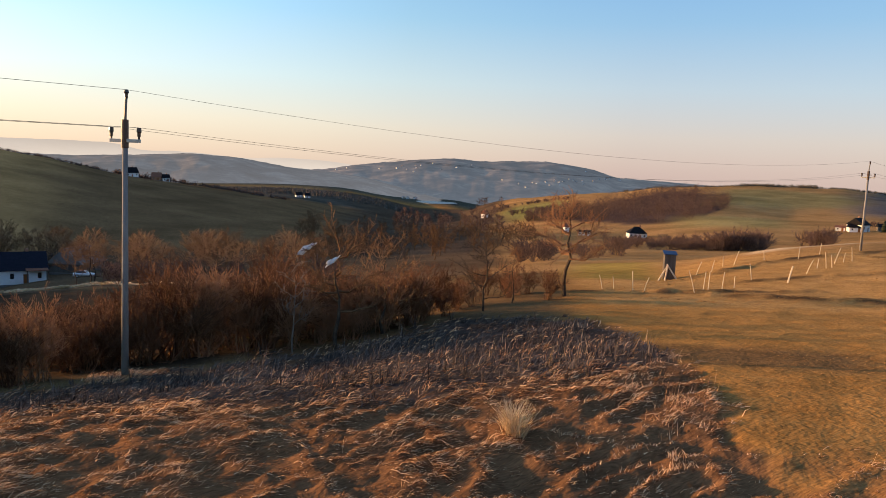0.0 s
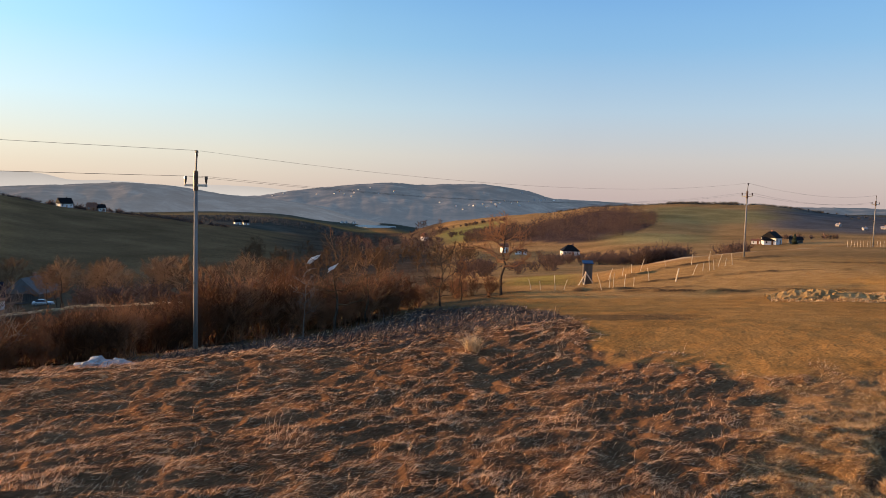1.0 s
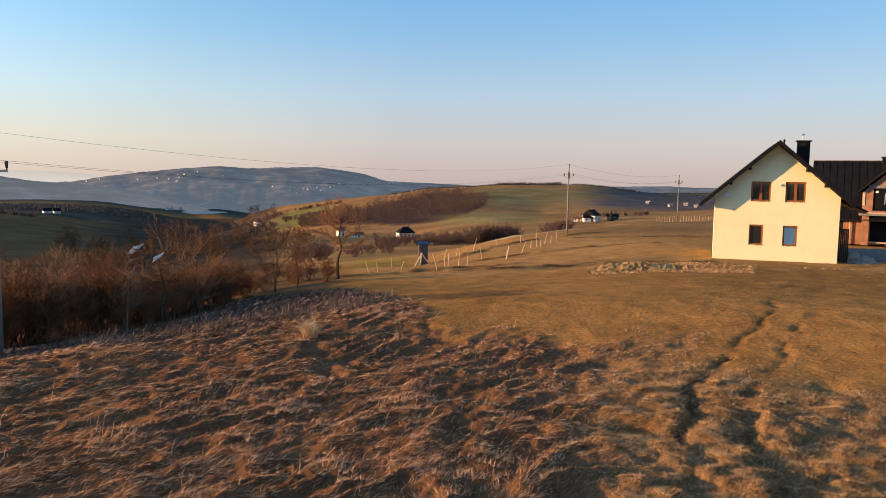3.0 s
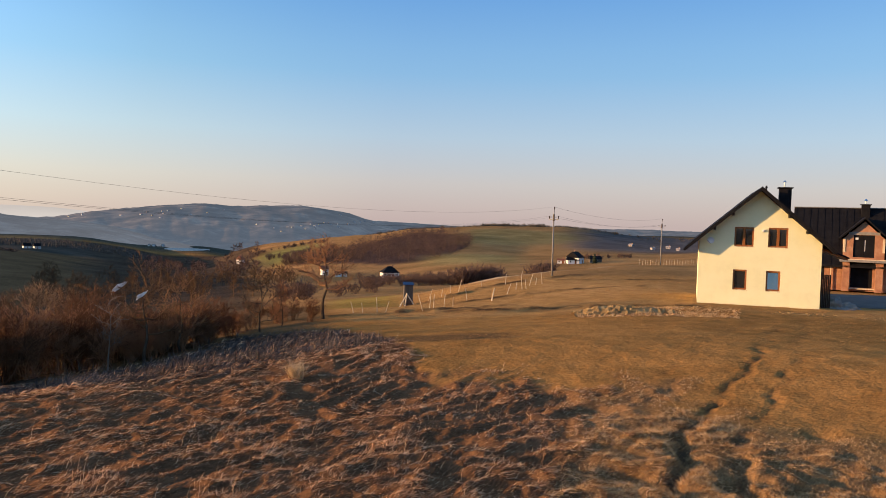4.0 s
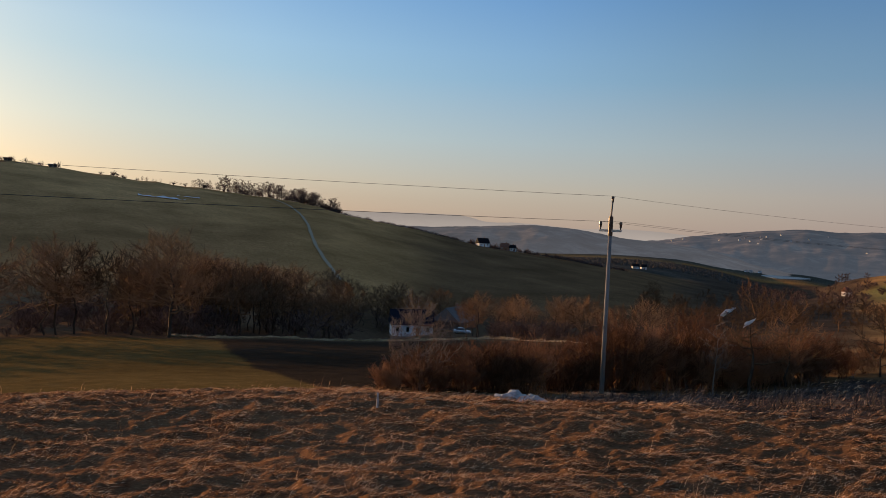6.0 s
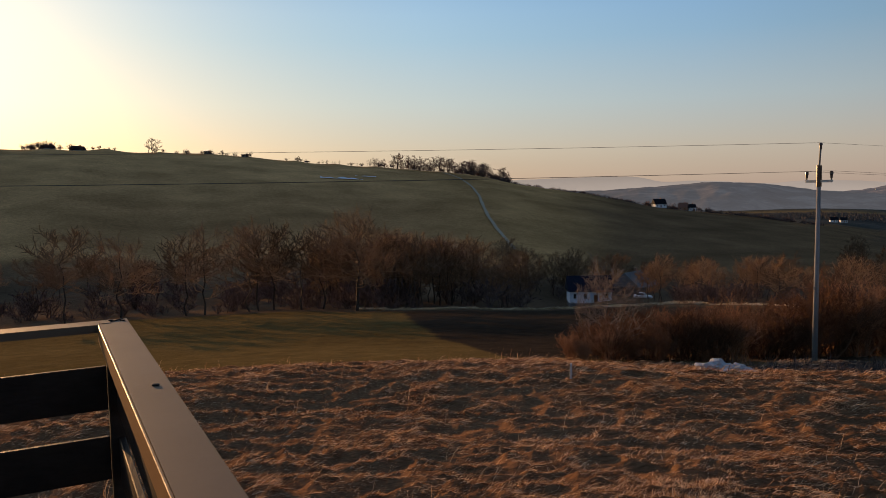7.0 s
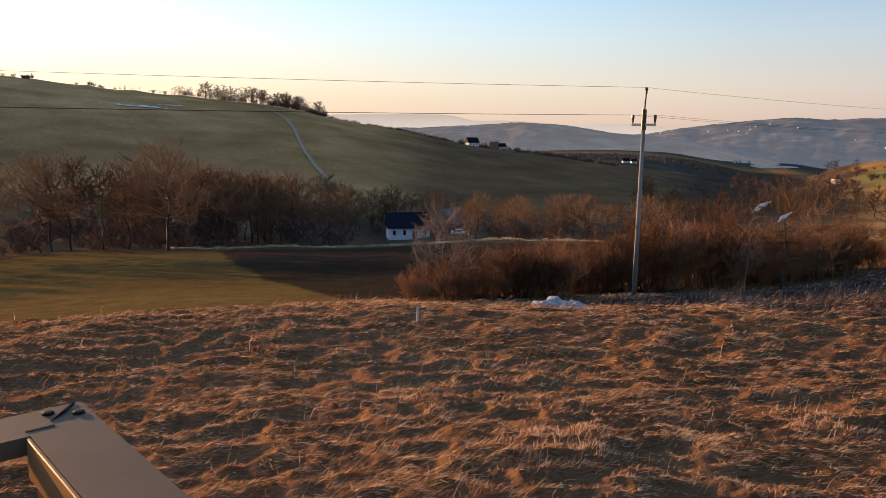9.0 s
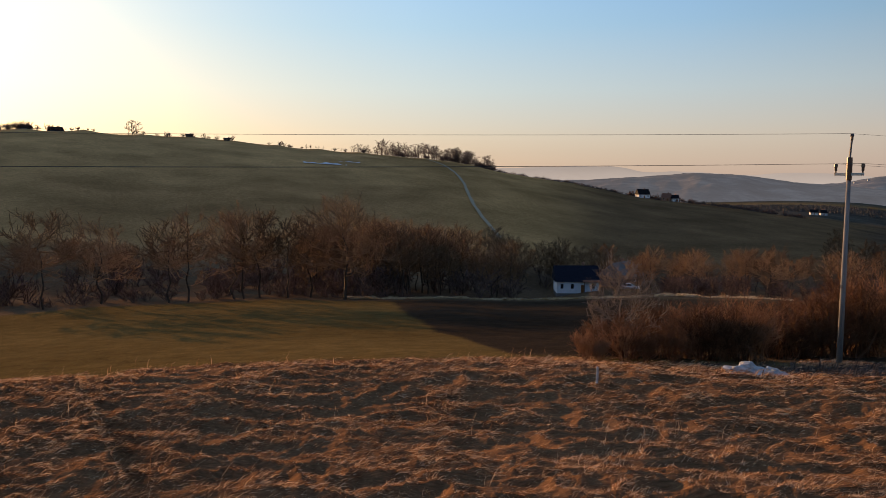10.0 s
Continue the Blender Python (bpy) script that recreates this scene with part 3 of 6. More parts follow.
def land_cover(x, y):
    """Base colour of the ground by what grows on it; some shade, glare and haze added."""
    a, d = polar(x, y)
    n = len(x)
    c = np.tile(np.array([0.19, 0.14, 0.065]), (n, 1))

    def lay(mask, colour):
        c[:] = c * (1 - mask[:, None]) + np.array(colour) * mask[:, None]

    def sect(a0, a1, d0, d1, soft_a=1.5, soft_d=0.05):
        w = 1.2 * vnoise(x * 0.02, y * 0.02, 41)
        dd = d * (1 + 0.04 * vnoise(x * 0.015, y * 0.015, 42))
        return (smooth_step(a0 - soft_a, a0 + soft_a, a + w) * (1 - smooth_step(a1 - soft_a, a1 + soft_a, a + w))
                * smooth_step(d0 * (1 - soft_d), d0 * (1 + soft_d), dd) * (1 - smooth_step(d1 * (1 - soft_d), d1 * (1 + soft_d), dd)))

    lay(smooth_step(20, 24, d) * (a < 30), (0.34, 0.172, 0.052))                       # mown meadow
    lay(sect(-1, 11, 36.5, 41.0, 2, 0.03), (0.17, 0.098, 0.042))                     # dark band of shade painted on the lawn
    lay(sect(-40, 12, 57, 100, 2), (0.40, 0.225, 0.080))                             # rough plateau
    for base, wide, a0, a1, lift, seed in EARTH_BANKS:
        lay(np.exp(-((d - base(a) + 0.5) / (wide * 0.8)) ** 2) * smooth_step(a0, a0 + 2, a) * (1 - smooth_step(a1 - 2, a1, a)) * np.clip(0.55 + 0.9 * vnoise(x * 0.5, y * 0.5, seed) + 0.5 * vnoise(x * 2, y * 2, seed + 1), 0, 1), (0.075, 0.045, 0.026))
    lay(sect(46, 110, 34, 120, 3), (0.125, 0.084, 0.030))                             # winter corn below the edge
    lay(smooth_step(0.35, -0.35, a - np.interp(d, [40, 48, 60, 85, 112], [57.6, 59.2, 61.9, 64.0, 64.6]) - 0.25 * vnoise(x * 0.4, y * 0.4, 47)) * smooth_step(43, 46, a) * smooth_step(38, 42, d) * smooth_step(116, 111, d), (0.04, 0.03, 0.02))  # ploughed corner
    lay(sect(13, 44, 43, 150, 1.5), (0.15, 0.095, 0.045))
    lay(sect(33, 48, 43, 103, 1.0), (0.075, 0.05, 0.030))
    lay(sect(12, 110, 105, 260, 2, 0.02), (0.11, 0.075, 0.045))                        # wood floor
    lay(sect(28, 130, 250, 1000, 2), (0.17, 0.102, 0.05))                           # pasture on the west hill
    # paler and browner towards the sun, painting its veiling glare into the grass
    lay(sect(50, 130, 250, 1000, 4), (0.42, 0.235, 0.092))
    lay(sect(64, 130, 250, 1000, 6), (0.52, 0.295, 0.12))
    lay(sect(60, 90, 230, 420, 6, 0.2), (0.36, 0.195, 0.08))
    lay(sect(24, 42, 780, 1300, 1.5), (0.075, 0.072, 0.058))                          # dark spruce shoulder
    lay(sect(17, 30, 240, 1350, 2), (0.085, 0.06, 0.04))                              # valley thickets
    lay(sect(-30, 18, 100, 1300, 1.5), (0.32, 0.185, 0.074))                           # east hill, dry meadow
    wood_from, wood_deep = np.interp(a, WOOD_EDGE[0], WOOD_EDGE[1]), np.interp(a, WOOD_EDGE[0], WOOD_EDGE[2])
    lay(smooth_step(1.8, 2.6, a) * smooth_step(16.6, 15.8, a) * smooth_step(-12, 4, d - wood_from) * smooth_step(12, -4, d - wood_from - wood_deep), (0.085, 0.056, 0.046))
    lay(sect(13, 18, 620, 800, 1), (0.20, 0.18, 0.06))
    lay(sect(-6, 3, 620, 800, 1.5, 0.03), (0.25, 0.19, 0.078))
    lay(sect(-2, 6, 430, 520, 2, 0.04), (0.28, 0.215, 0.085))
    lay(sect(-14, 3, 950, 2000, 2), (0.11, 0.095, 0.075))
    # greyer brown here: distance haze mixed into the valley's base colour
    lay(sect(-30, -6, 560, 1200, 2), (0.125, 0.108, 0.098))
    lay(sect(7, 12, 84, 128, 1.5, 0.03), (0.30, 0.205, 0.055))                          # green strip past the stakes
    lay(smooth_step(1300, 1700, d), (0.08, 0.075, 0.055))
    dry = dry_zone(x, y)
    # ground colour kept dark for the shade deep between the tussocks
    lay(dry, (0.17, 0.088, 0.043))
    lay(dry * rough_zone(x, y), (0.23, 0.135, 0.060))
    # soil under the weeds, with the hedge's shadow in its colour
    lay(weed_zone(x, y), (0.068, 0.053, 0.043))
    lay(np.clip(rut_depth(x, y), 0, 1) * 0.85, (0.075, 0.048, 0.030))
    # gravel lane beyond the plateau
    ld = np.interp(a, [-14, -8, -4, 0, 3], [175, 141, 125, 113, 108])
    lay(np.exp(-((d - ld) / 6.5) ** 4) * smooth_step(2.5, 1.0, a) * (a > -16), (0.50, 0.37, 0.22))
    return c


def build_ground():
    az = np.concatenate([np.arange(-180, -48, 3.0), np.arange(-48, -32, 1.0), np.arange(-32, 94, 0.28), np.arange(94, 120, 1.0), np.arange(120, 179.9, 3.0)])
    rad = np.concatenate([np.geomspace(0.05, 6, 16, endpoint=False), np.geomspace(6, 46, 330, endpoint=False), np.geomspace(46, 130, 130, endpoint=False), np.geomspace(130, 4900, 110)])
    A, D = np.meshgrid(np.radians(az), rad, indexing="ij")
    x, y = (-np.sin(A) * D).ravel(), (np.cos(A) * D).ravel()
    z = height(x, y)
    na, nr = len(az), len(rad)
    i, j = np.meshgrid(np.arange(na), np.arange(nr - 1), indexing="ij")
    i2 = (i + 1) % na
    f = np.stack([i * nr + j, i * nr + j + 1, i2 * nr + j + 1, i2 * nr + j], -1).reshape(-1, 4)
    v = np.stack([x, y, z], 1)
    cap = np.array([[0, 0, gz(0.0, 0.5)]])
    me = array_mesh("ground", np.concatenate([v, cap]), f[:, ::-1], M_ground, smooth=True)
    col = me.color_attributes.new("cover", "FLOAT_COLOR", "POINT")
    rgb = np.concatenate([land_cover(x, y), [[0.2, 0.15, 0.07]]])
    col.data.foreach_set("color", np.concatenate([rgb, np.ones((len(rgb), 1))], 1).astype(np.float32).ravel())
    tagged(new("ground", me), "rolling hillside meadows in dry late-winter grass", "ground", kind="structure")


build_ground()


def ridge(name, mat, label, crest, dist, depth, foot, rough, seed):
    """A distant ridge as relief: crest tilts at azimuths, carried down to a foot towards and away from the balcony. Returns its surface."""
    def surface(az, s):
        top = sum(np.interp(az + o, [c[0] for c in crest], [c[1] for c in crest]) for o in (-0.7, -0.35, 0.0, 0.35, 0.7)) / 5
        rag = rough * (0.6 * fbm(az * 2.2, az * 0 + seed, 3, seed) + 0.7 * np.abs(vnoise(az * 9, az * 0, seed + 5)) * (vnoise(az * 1.3, az * 0, seed + 9) > 0))
        fall = np.cos(np.pi / 2 * np.clip(np.abs(s), 0, 1)) ** 1.3
        crest_z = EYE + dist * np.tan(np.radians(top + rag * np.exp(-(s / 0.07) ** 2)))
        foot_z = EYE + dist * math.tan(radians(foot))
        gully = 30 * fbm(az * 0.45 + 0.8 * s, az * 0 + s * 5, 4, seed + 3) * np.abs(s) * (1 - np.abs(s))
        d = dist + depth * s
        return np.stack([-np.sin(np.radians(az)) * d, np.cos(np.radians(az)) * d, foot_z + (crest_z - foot_z) * fall + gully], -1)
    az = np.arange(crest[0][0], crest[-1][0], 0.12)
    rows = np.linspace(-1, 0.6, 40)
    n = len(az)
    i, j = np.meshgrid(np.arange(len(rows) - 1), np.arange(n - 1), indexing="ij")
    f = np.stack([i * n + j, i * n + j + 1, (i + 1) * n + j + 1, (i + 1) * n + j], -1).reshape(-1, 4)
    v = np.concatenate([surface(az, np.full(n, s)) for s in rows])
    tagged(new(name, array_mesh(name, v, f, mat, smooth=True)), label, "hills", kind="structure")
    return surface


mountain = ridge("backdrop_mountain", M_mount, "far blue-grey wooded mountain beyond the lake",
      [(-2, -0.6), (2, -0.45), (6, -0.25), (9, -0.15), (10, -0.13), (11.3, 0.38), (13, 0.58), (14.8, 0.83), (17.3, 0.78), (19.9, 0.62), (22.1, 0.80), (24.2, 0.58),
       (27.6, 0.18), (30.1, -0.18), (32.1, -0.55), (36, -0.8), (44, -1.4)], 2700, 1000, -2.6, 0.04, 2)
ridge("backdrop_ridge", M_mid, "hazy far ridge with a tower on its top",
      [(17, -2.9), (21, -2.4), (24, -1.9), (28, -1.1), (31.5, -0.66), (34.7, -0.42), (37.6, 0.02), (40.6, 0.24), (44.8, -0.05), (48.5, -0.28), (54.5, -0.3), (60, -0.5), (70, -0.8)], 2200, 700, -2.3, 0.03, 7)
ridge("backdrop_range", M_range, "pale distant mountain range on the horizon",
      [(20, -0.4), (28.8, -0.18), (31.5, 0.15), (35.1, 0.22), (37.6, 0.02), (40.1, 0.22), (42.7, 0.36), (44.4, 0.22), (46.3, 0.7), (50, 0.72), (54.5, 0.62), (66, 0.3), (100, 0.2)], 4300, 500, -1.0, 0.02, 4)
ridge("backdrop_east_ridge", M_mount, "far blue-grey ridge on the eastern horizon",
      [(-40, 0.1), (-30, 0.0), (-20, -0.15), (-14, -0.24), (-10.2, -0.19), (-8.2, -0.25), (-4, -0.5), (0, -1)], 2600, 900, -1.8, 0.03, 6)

# the lake at the valley's end
lx = [pol(a, d) for a, d in [(23.1 + 1.55 * math.cos(w) + 0.1 * math.sin(3 * w), 1650 + 60 * math.sin(w) + 12 * math.sin(2 * w + 1)) for w in np.linspace(0, 6.28, 40, endpoint=False)]]
tagged(new("water", mesh_of("water", prism([(p[0], p[1]) for p in lx], -78.0, -70.6, "z"), M_water)), "pale lake in the valley bottom", "lake", kind="structure")



# pale farm track winding up the west hill, a thin bed of trodden earth
TRACK = [(55.6, 285), (56.0, 300), (56.8, 331), (57.5, 368), (57.9, 404), (58.2, 446), (58.8, 490), (59.8, 540), (61.0, 575)]
td = np.linspace(285, 575, 120)
ta = np.radians(sum(np.interp(td + o, [q[1] for q in TRACK], [q[0] for q in TRACK]) for o in (-9, -4, 0, 4, 9)) / 5)
rows = []
for k in range(120):
    cx, cy = -math.sin(ta[k]) * td[k], math.cos(ta[k]) * td[k]
    rows += [(cx + math.cos(ta[k]) * o, cy + math.sin(ta[k]) * o) for o in (-0.85 - 0.12 * math.sin(k * 0.37), 0.0, 0.85 + 0.12 * math.sin(k * 0.51))]
rows = np.array(rows)
tz = broad_height(rows[:, 0], rows[:, 1]) + 0.35
i, j = np.meshgrid(np.arange(119), np.arange(2), indexing="ij")
tf = np.stack([i * 3 + j, i * 3 + j + 1, (i + 1) * 3 + j + 1, (i + 1) * 3 + j], -1).reshape(-1, 4)
tagged(new("road", array_mesh("road", np.concatenate([rows, tz[:, None]], 1), tf, M_trod, True)), "pale trodden farm track up the hillside", "track", kind="structure")
# ---- plants: branching skeletons turned into thin prisms ----
def skeleton(rng, tall, wide, bare=0.3, limbs=9, subs=6, twigs=6, r0=0.15, lean=0.0, droop=0.0, leader=0.8):
    """Segments (start, end, r0, r1, level) of a bare tree, crown about wide across; with bare = 0 a many-stemmed shrub."""
    segs = []
    tilt = Vector((rng.gauss(0, 1), rng.gauss(0, 1), 0)) * lean
    spine = [Vector((0, 0, 0))]
    for k in range(1, 7):
        s = k / 6
        spine.append(Vector((rng.gauss(0, 0.02), rng.gauss(0, 0.02), leader * s)) * tall + tilt * tall * s)
    if bare > 0:
        for k in range(6):
            segs.append((spine[k], spine[k + 1], r0 * (1 - 0.14 * k), r0 * (1 - 0.14 * (k + 1)), 0))

    def along(s):
        q = min(max(s, 0), 0.999) * 6
        return spine[int(q)].lerp(spine[int(q) + 1], q - int(q))

    def bend(p, q, r, rb, level, n, sag):
        out, mid = [p], []
        for k in range(1, n + 1):
            s = k / n
            w = p.lerp(q, s) + Vector((rng.gauss(0, 1), rng.gauss(0, 1), rng.gauss(0, 1))) * (q - p).length * 0.06
            w.z += sag * (q - p).length * s * (1 - s)
            segs.append((out[-1], w, r + (rb - r) * (s - 1 / n), r + (rb - r) * s, level))
            out.append(w)
        return out

    for i in range(limbs):
        s = bare / leader + (1 - bare / leader) * (i + rng.random()) / limbs if bare > 0 else 0
        start = along(s) if bare > 0 else Vector((rng.gauss(0, 0.05), rng.gauss(0, 0.05), 0)) * wide
        w = 2.4 * i + rng.uniform(-0.4, 0.4)
        if bare > 0:
            hz = bare + (1 - bare) * (0.15 + 0.8 * (i + rng.random()) / limbs)
            bulge = math.sin(math.pi * min(1, (hz - bare) / (1 - bare) * 0.8 + 0.22)) ** 0.6
        else:
            hz = rng.uniform(0.45, 1.0)
            bulge = math.sqrt(max(0.05, 1.15 - hz * hz)) * rng.uniform(0.3, 1.0)
        end = Vector((math.cos(w) * wide * 0.5 * bulge, math.sin(w) * wide * 0.5 * bulge, hz * tall)) + tilt * tall * hz
        end = start.lerp(end, rng.uniform(0.75, 0.95))
        limb = bend(start, end, r0 * (0.42 if bare > 0 else 1), r0 * 0.14, 1, 4, -0.15 if bare > 0 else 0.2)
        reach = (end - start).length
        out_dir = (end - start).normalized()
        for j in range(subs):
            q = 0.3 + 0.7 * (j + rng.random()) / subs
            k = min(int(q * 4), 3)
            p = limb[k].lerp(limb[k + 1], q * 4 - k)
            side = Vector((rng.gauss(0, 1), rng.gauss(0, 1), rng.gauss(0.25, 0.7))).normalized()
            d = (out_dir * 0.6 + side * 0.9 + Vector((0, 0, 0.25 - droop))).normalized()
            ln = wide * rng.uniform(0.16, 0.30)
            sub = bend(p, p + d * ln, r0 * 0.16, r0 * 0.07, 2, 2, 0.0)
            for t in range(twigs):
                p2 = sub[0].lerp(sub[2], 0.25 + 0.75 * (t + rng.random()) / twigs)
                sd = Vector((rng.gauss(0, 1), rng.gauss(0, 1), rng.gauss(0.2, 0.8))).normalized()
                d2 = (d * 0.7 + sd * 0.8 + Vector((0, 0, 0.2 - droop))).normalized()
                segs.append((p2, p2 + d2 * wide * rng.uniform(0.05, 0.115), r0 * 0.05, r0 * 0.02, 3))
    return segs


def seg_arrays(segs, thin=0.006):
    """Three-sided prisms for many segments at once."""
    a = np.array([s[0] for s in segs], float)
    b = np.array([s[1] for s in segs], float)
    ra = np.maximum(np.array([s[2] for s in segs]), thin)[:, None]
    rb = np.maximum(np.array([s[3] for s in segs]), thin)[:, None]
    d = b - a
    d /= np.maximum(np.linalg.norm(d, axis=1, keepdims=True), 1e-6)
    ref = np.where(np.abs(d[:, 2:3]) > 0.9, np.array([[1.0, 0, 0]]), np.array([[0, 0, 1.0]]))
    u = np.cross(d, ref)
    u /= np.linalg.norm(u, axis=1, keepdims=True)
    w = np.cross(d, u)
    rings = []
    for p, r in ((a, ra), (b, rb)):
        for k in range(3):
            t = 2 * math.pi * k / 3
            rings.append(p + (u * math.cos(t) + w * math.sin(t)) * r)
    v = np.stack(rings, 1).reshape(-1, 3)
    n = len(segs)
    base = np.arange(n)[:, None] * 6
    f = np.concatenate([base + np.array([[k, (k + 1) % 3, 3 + (k + 1) % 3, 3 + k]]) for k in range(3)])
    return v, f


def plant(name, segs, split, m, label, category, group, thin, names=("trunk", "crown"), mats=None):
    """A tree or shrub: wood below the split level is one part, the fine crown another."""
    ob = thing(name, m, label, category, group)
    mats = mats or (M_bark, M_twig)
    for nm, keep, mt in ((names[0], lambda s: s[4] < split, mats[0]), (names[1], lambda s: s[4] >= split, mats[1])):
        v, f = seg_arrays([s for s in segs if keep(s)], thin)
        p = new(nm, array_mesh(nm, v, f, mt))
        p.parent = ob
    return ob


def stand(name, places, kinds, mat, label, category):
    """A far wood: many bare trees joined into one uncountable mass. places: (x, y, z, height)."""
    vs, fs, n = [], [], 0
    rng = random.Random(len(places))
    for x, y, z, h in places:
        v, f = kinds[rng.randrange(len(kinds))]
        w = rng.uniform(0, 6.28)
        c, s = math.cos(w) * h, math.sin(w) * h
        q = np.stack([v[:, 0] * c - v[:, 1] * s + x, v[:, 0] * s + v[:, 1] * c + y, v[:, 2] * h + z], 1)
        vs.append(q)
        fs.append(f + n)
        n += len(v)
    return tagged(new(name, array_mesh(name, np.concatenate(vs), np.concatenate(fs), mat)), label, category, kind="stuff")


# ---- utility poles and their wires ----
P_LINE = [(-55.0, -36.0, -3.1, 10.0), (-24.0, 32.7, -3.52, 10.0), (7.2, 100.0, -2.33, 9.3), (31.7, 148.2, -2.54, 8.9)]
LINE_DIR = math.degrees(math.atan2(67.3, 31.2)) - 90


def utility_pole():
    ob = thing("utility_pole", Matrix(), "round grey concrete power pole with a steel crossarm", "pole", "power line poles")
    part("shaft", tube([(0, 0, -0.3), (0, 0, 4), (0, 0, 8.55)], [0.128, 0.11, 0.09], 14), M_concrete, ob, smooth=True)
    part("top_sleeve", tube([(0, 0, 7.95), (0, 0, 8.95)], [0.125, 0.12], 12), M_porcelain, ob, "dark steel sleeve")
    part("top_rod", tube([(0, 0, 8.9), (0.03, 0, 9.5), (0.05, 0, 9.75)], [0.05, 0.045, 0.045], 8), M_iron, ob)
    part("crossarm", block(-0.62, -0.06, 8.15, 0.62, 0.06, 8.27, 0.01), M_arm, ob, "pale painted steel crossarm")
    for x in (-0.58, 0.58):
        part("insulator", tube([(x, 0, 8.27), (x, 0, 8.35), (x, 0, 8.37), (x, 0, 8.5), (x, 0, 8.53), (x, 0, 8.68)], [0.035, 0.035, 0.06, 0.06, 0.085, 0.075], 10), M_porcelain, ob)
    part("insulator", tube([(0.05, 0, 9.68), (0.05, 0, 9.72), (0.05, 0, 9.86), (0.05, 0, 9.9), (0.05, 0, 10.0)], [0.035, 0.06, 0.06, 0.09, 0.07], 10), M_porcelain, ob)
    part("number_plate", block(-0.06, -0.165, 3.1, 0.06, -0.15, 3.25), M_iron, ob)
    return ob


first_pole = utility_pole()
for i, (x, y, z, h) in enumerate(P_LINE):
    m = pose(x, y, z, 0, 0, LINE_DIR + (0, 32, 20, 25)[i]) @ Matrix.Diagonal((1, 1, h / 10, 1))
    if i == 0:
        first_pole.matrix_world = m
    else:
        copy_thing(first_pole, m).scale = (1, 1, h / 10)
first_pole.scale = (1, 1, 1)


def cable(a, b, sag, r):
    pts = []
    for k in range(25):
        s = k / 24
        p = Vector(a).lerp(Vector(b), s)
        p.z -= sag * 4 * s * (1 - s)
        pts.append(p)
    ob = new("power_cable", mesh_of("power_cable", tube(pts, [r] * 25, 5), M_wire))
    tagged(ob, "thin dark overhead power cable strung between the poles", "cable", "power cables")


for i in range(3):
    for k, (off, zz) in enumerate(((0.0, 10.0), (-0.58, 8.68), (0.58, 8.68))):
        ends = []
        for j in (i, i + 1):
            x, y, z, h = P_LINE[j]
            w = radians(LINE_DIR + (0, 32, 20, 25)[j])
            ends.append((x + math.cos(w) * off, y + math.sin(w) * off, z + zz * h / 10))
        cable(ends[0], ends[1], (0.35, 1.3, 0.9)[i], (0.008, 0.006, 0.010)[i])


# ---- balcony and railing under the camera ----
RAIL = pose(-4.94, 0.587, 4.137, 0, 0, -1.0)          # outer corner of the cap; local +x runs along the front
deck_z = 3.05 - 4.14
bal = thing("balcony", RAIL, "concrete balcony slab along the house wall", "balcony", kind="structure")
part("slab", block(-0.02, -2.1, deck_z - 0.22, 9.0, 0.02, deck_z, 0.01), M_paving, bal)
rail_ob = thing("balcony_railing", RAIL, "brown balcony railing with flat metal cap and dark boards", "railing")
part("cap", prism([(0, 0), (0, -2.0), (0.097, -2.0), (0.097, -0.097), (8.6, -0.097), (8.6, 0)], -0.028, 0.0, "z"), M_rail, rail_ob, "flat grey-brown painted metal cap")
part("cap_trim", block(0.099, -0.1035, -0.062, 8.6, -0.0972, -0.0006, 0.0015), M_edge, rail_ob, "honey-coloured inner edge strip")
part("corner_seam", merge(tube([(0.004, -0.012, 0.001), (0.035, -0.035, 0.002), (0.06, -0.06, 0.001)], [0.002, 0.003, 0.001], 5),
                          block(0.075, -0.099, -0.0005, 0.08, -0.06, 0.0012)), M_black, rail_ob, "dark lifted mitre seam")
for px, py in ((0.05, -0.018), (0.025, -0.055), (1.09, -0.035), (2.2, -0.035), (3.3, -0.035), (4.4, -0.035)):
    part("screw_cap", tube([(px, py, -0.001), (px, py, 0.003), (px, py, 0.0045)], [0.009, 0.009, 0.005], 10), M_black, rail_ob)
for px, py in ((0.02, -0.078), (2.9, -0.078), (5.8, -0.078), (8.5, -0.078), (0.02, -1.95)):
    part("post", block(px, py, deck_z, px + 0.06, py + 0.06, -0.029, 0.004), M_dark_board, rail_ob)
for k in range(4):
    z1 = -0.16 - 0.26 * k
    part("board", block(0.082, -0.052, z1 - 0.16, 8.5, -0.03, z1, 0.003), M_dark_board, rail_ob)
    part("board", block(0.03, -1.95, z1 - 0.16, 0.052, -0.08, z1, 0.003), M_dark_board, rail_ob)
wall_ob = new("wall_north", mesh_of("wall_north", block(-4.6, -2.6, -1.2, 4.0, -1.75, 7.4, 0.02), M_white))
tagged(wall_ob, "pale rendered house wall behind the balcony", "wall", kind="structure")


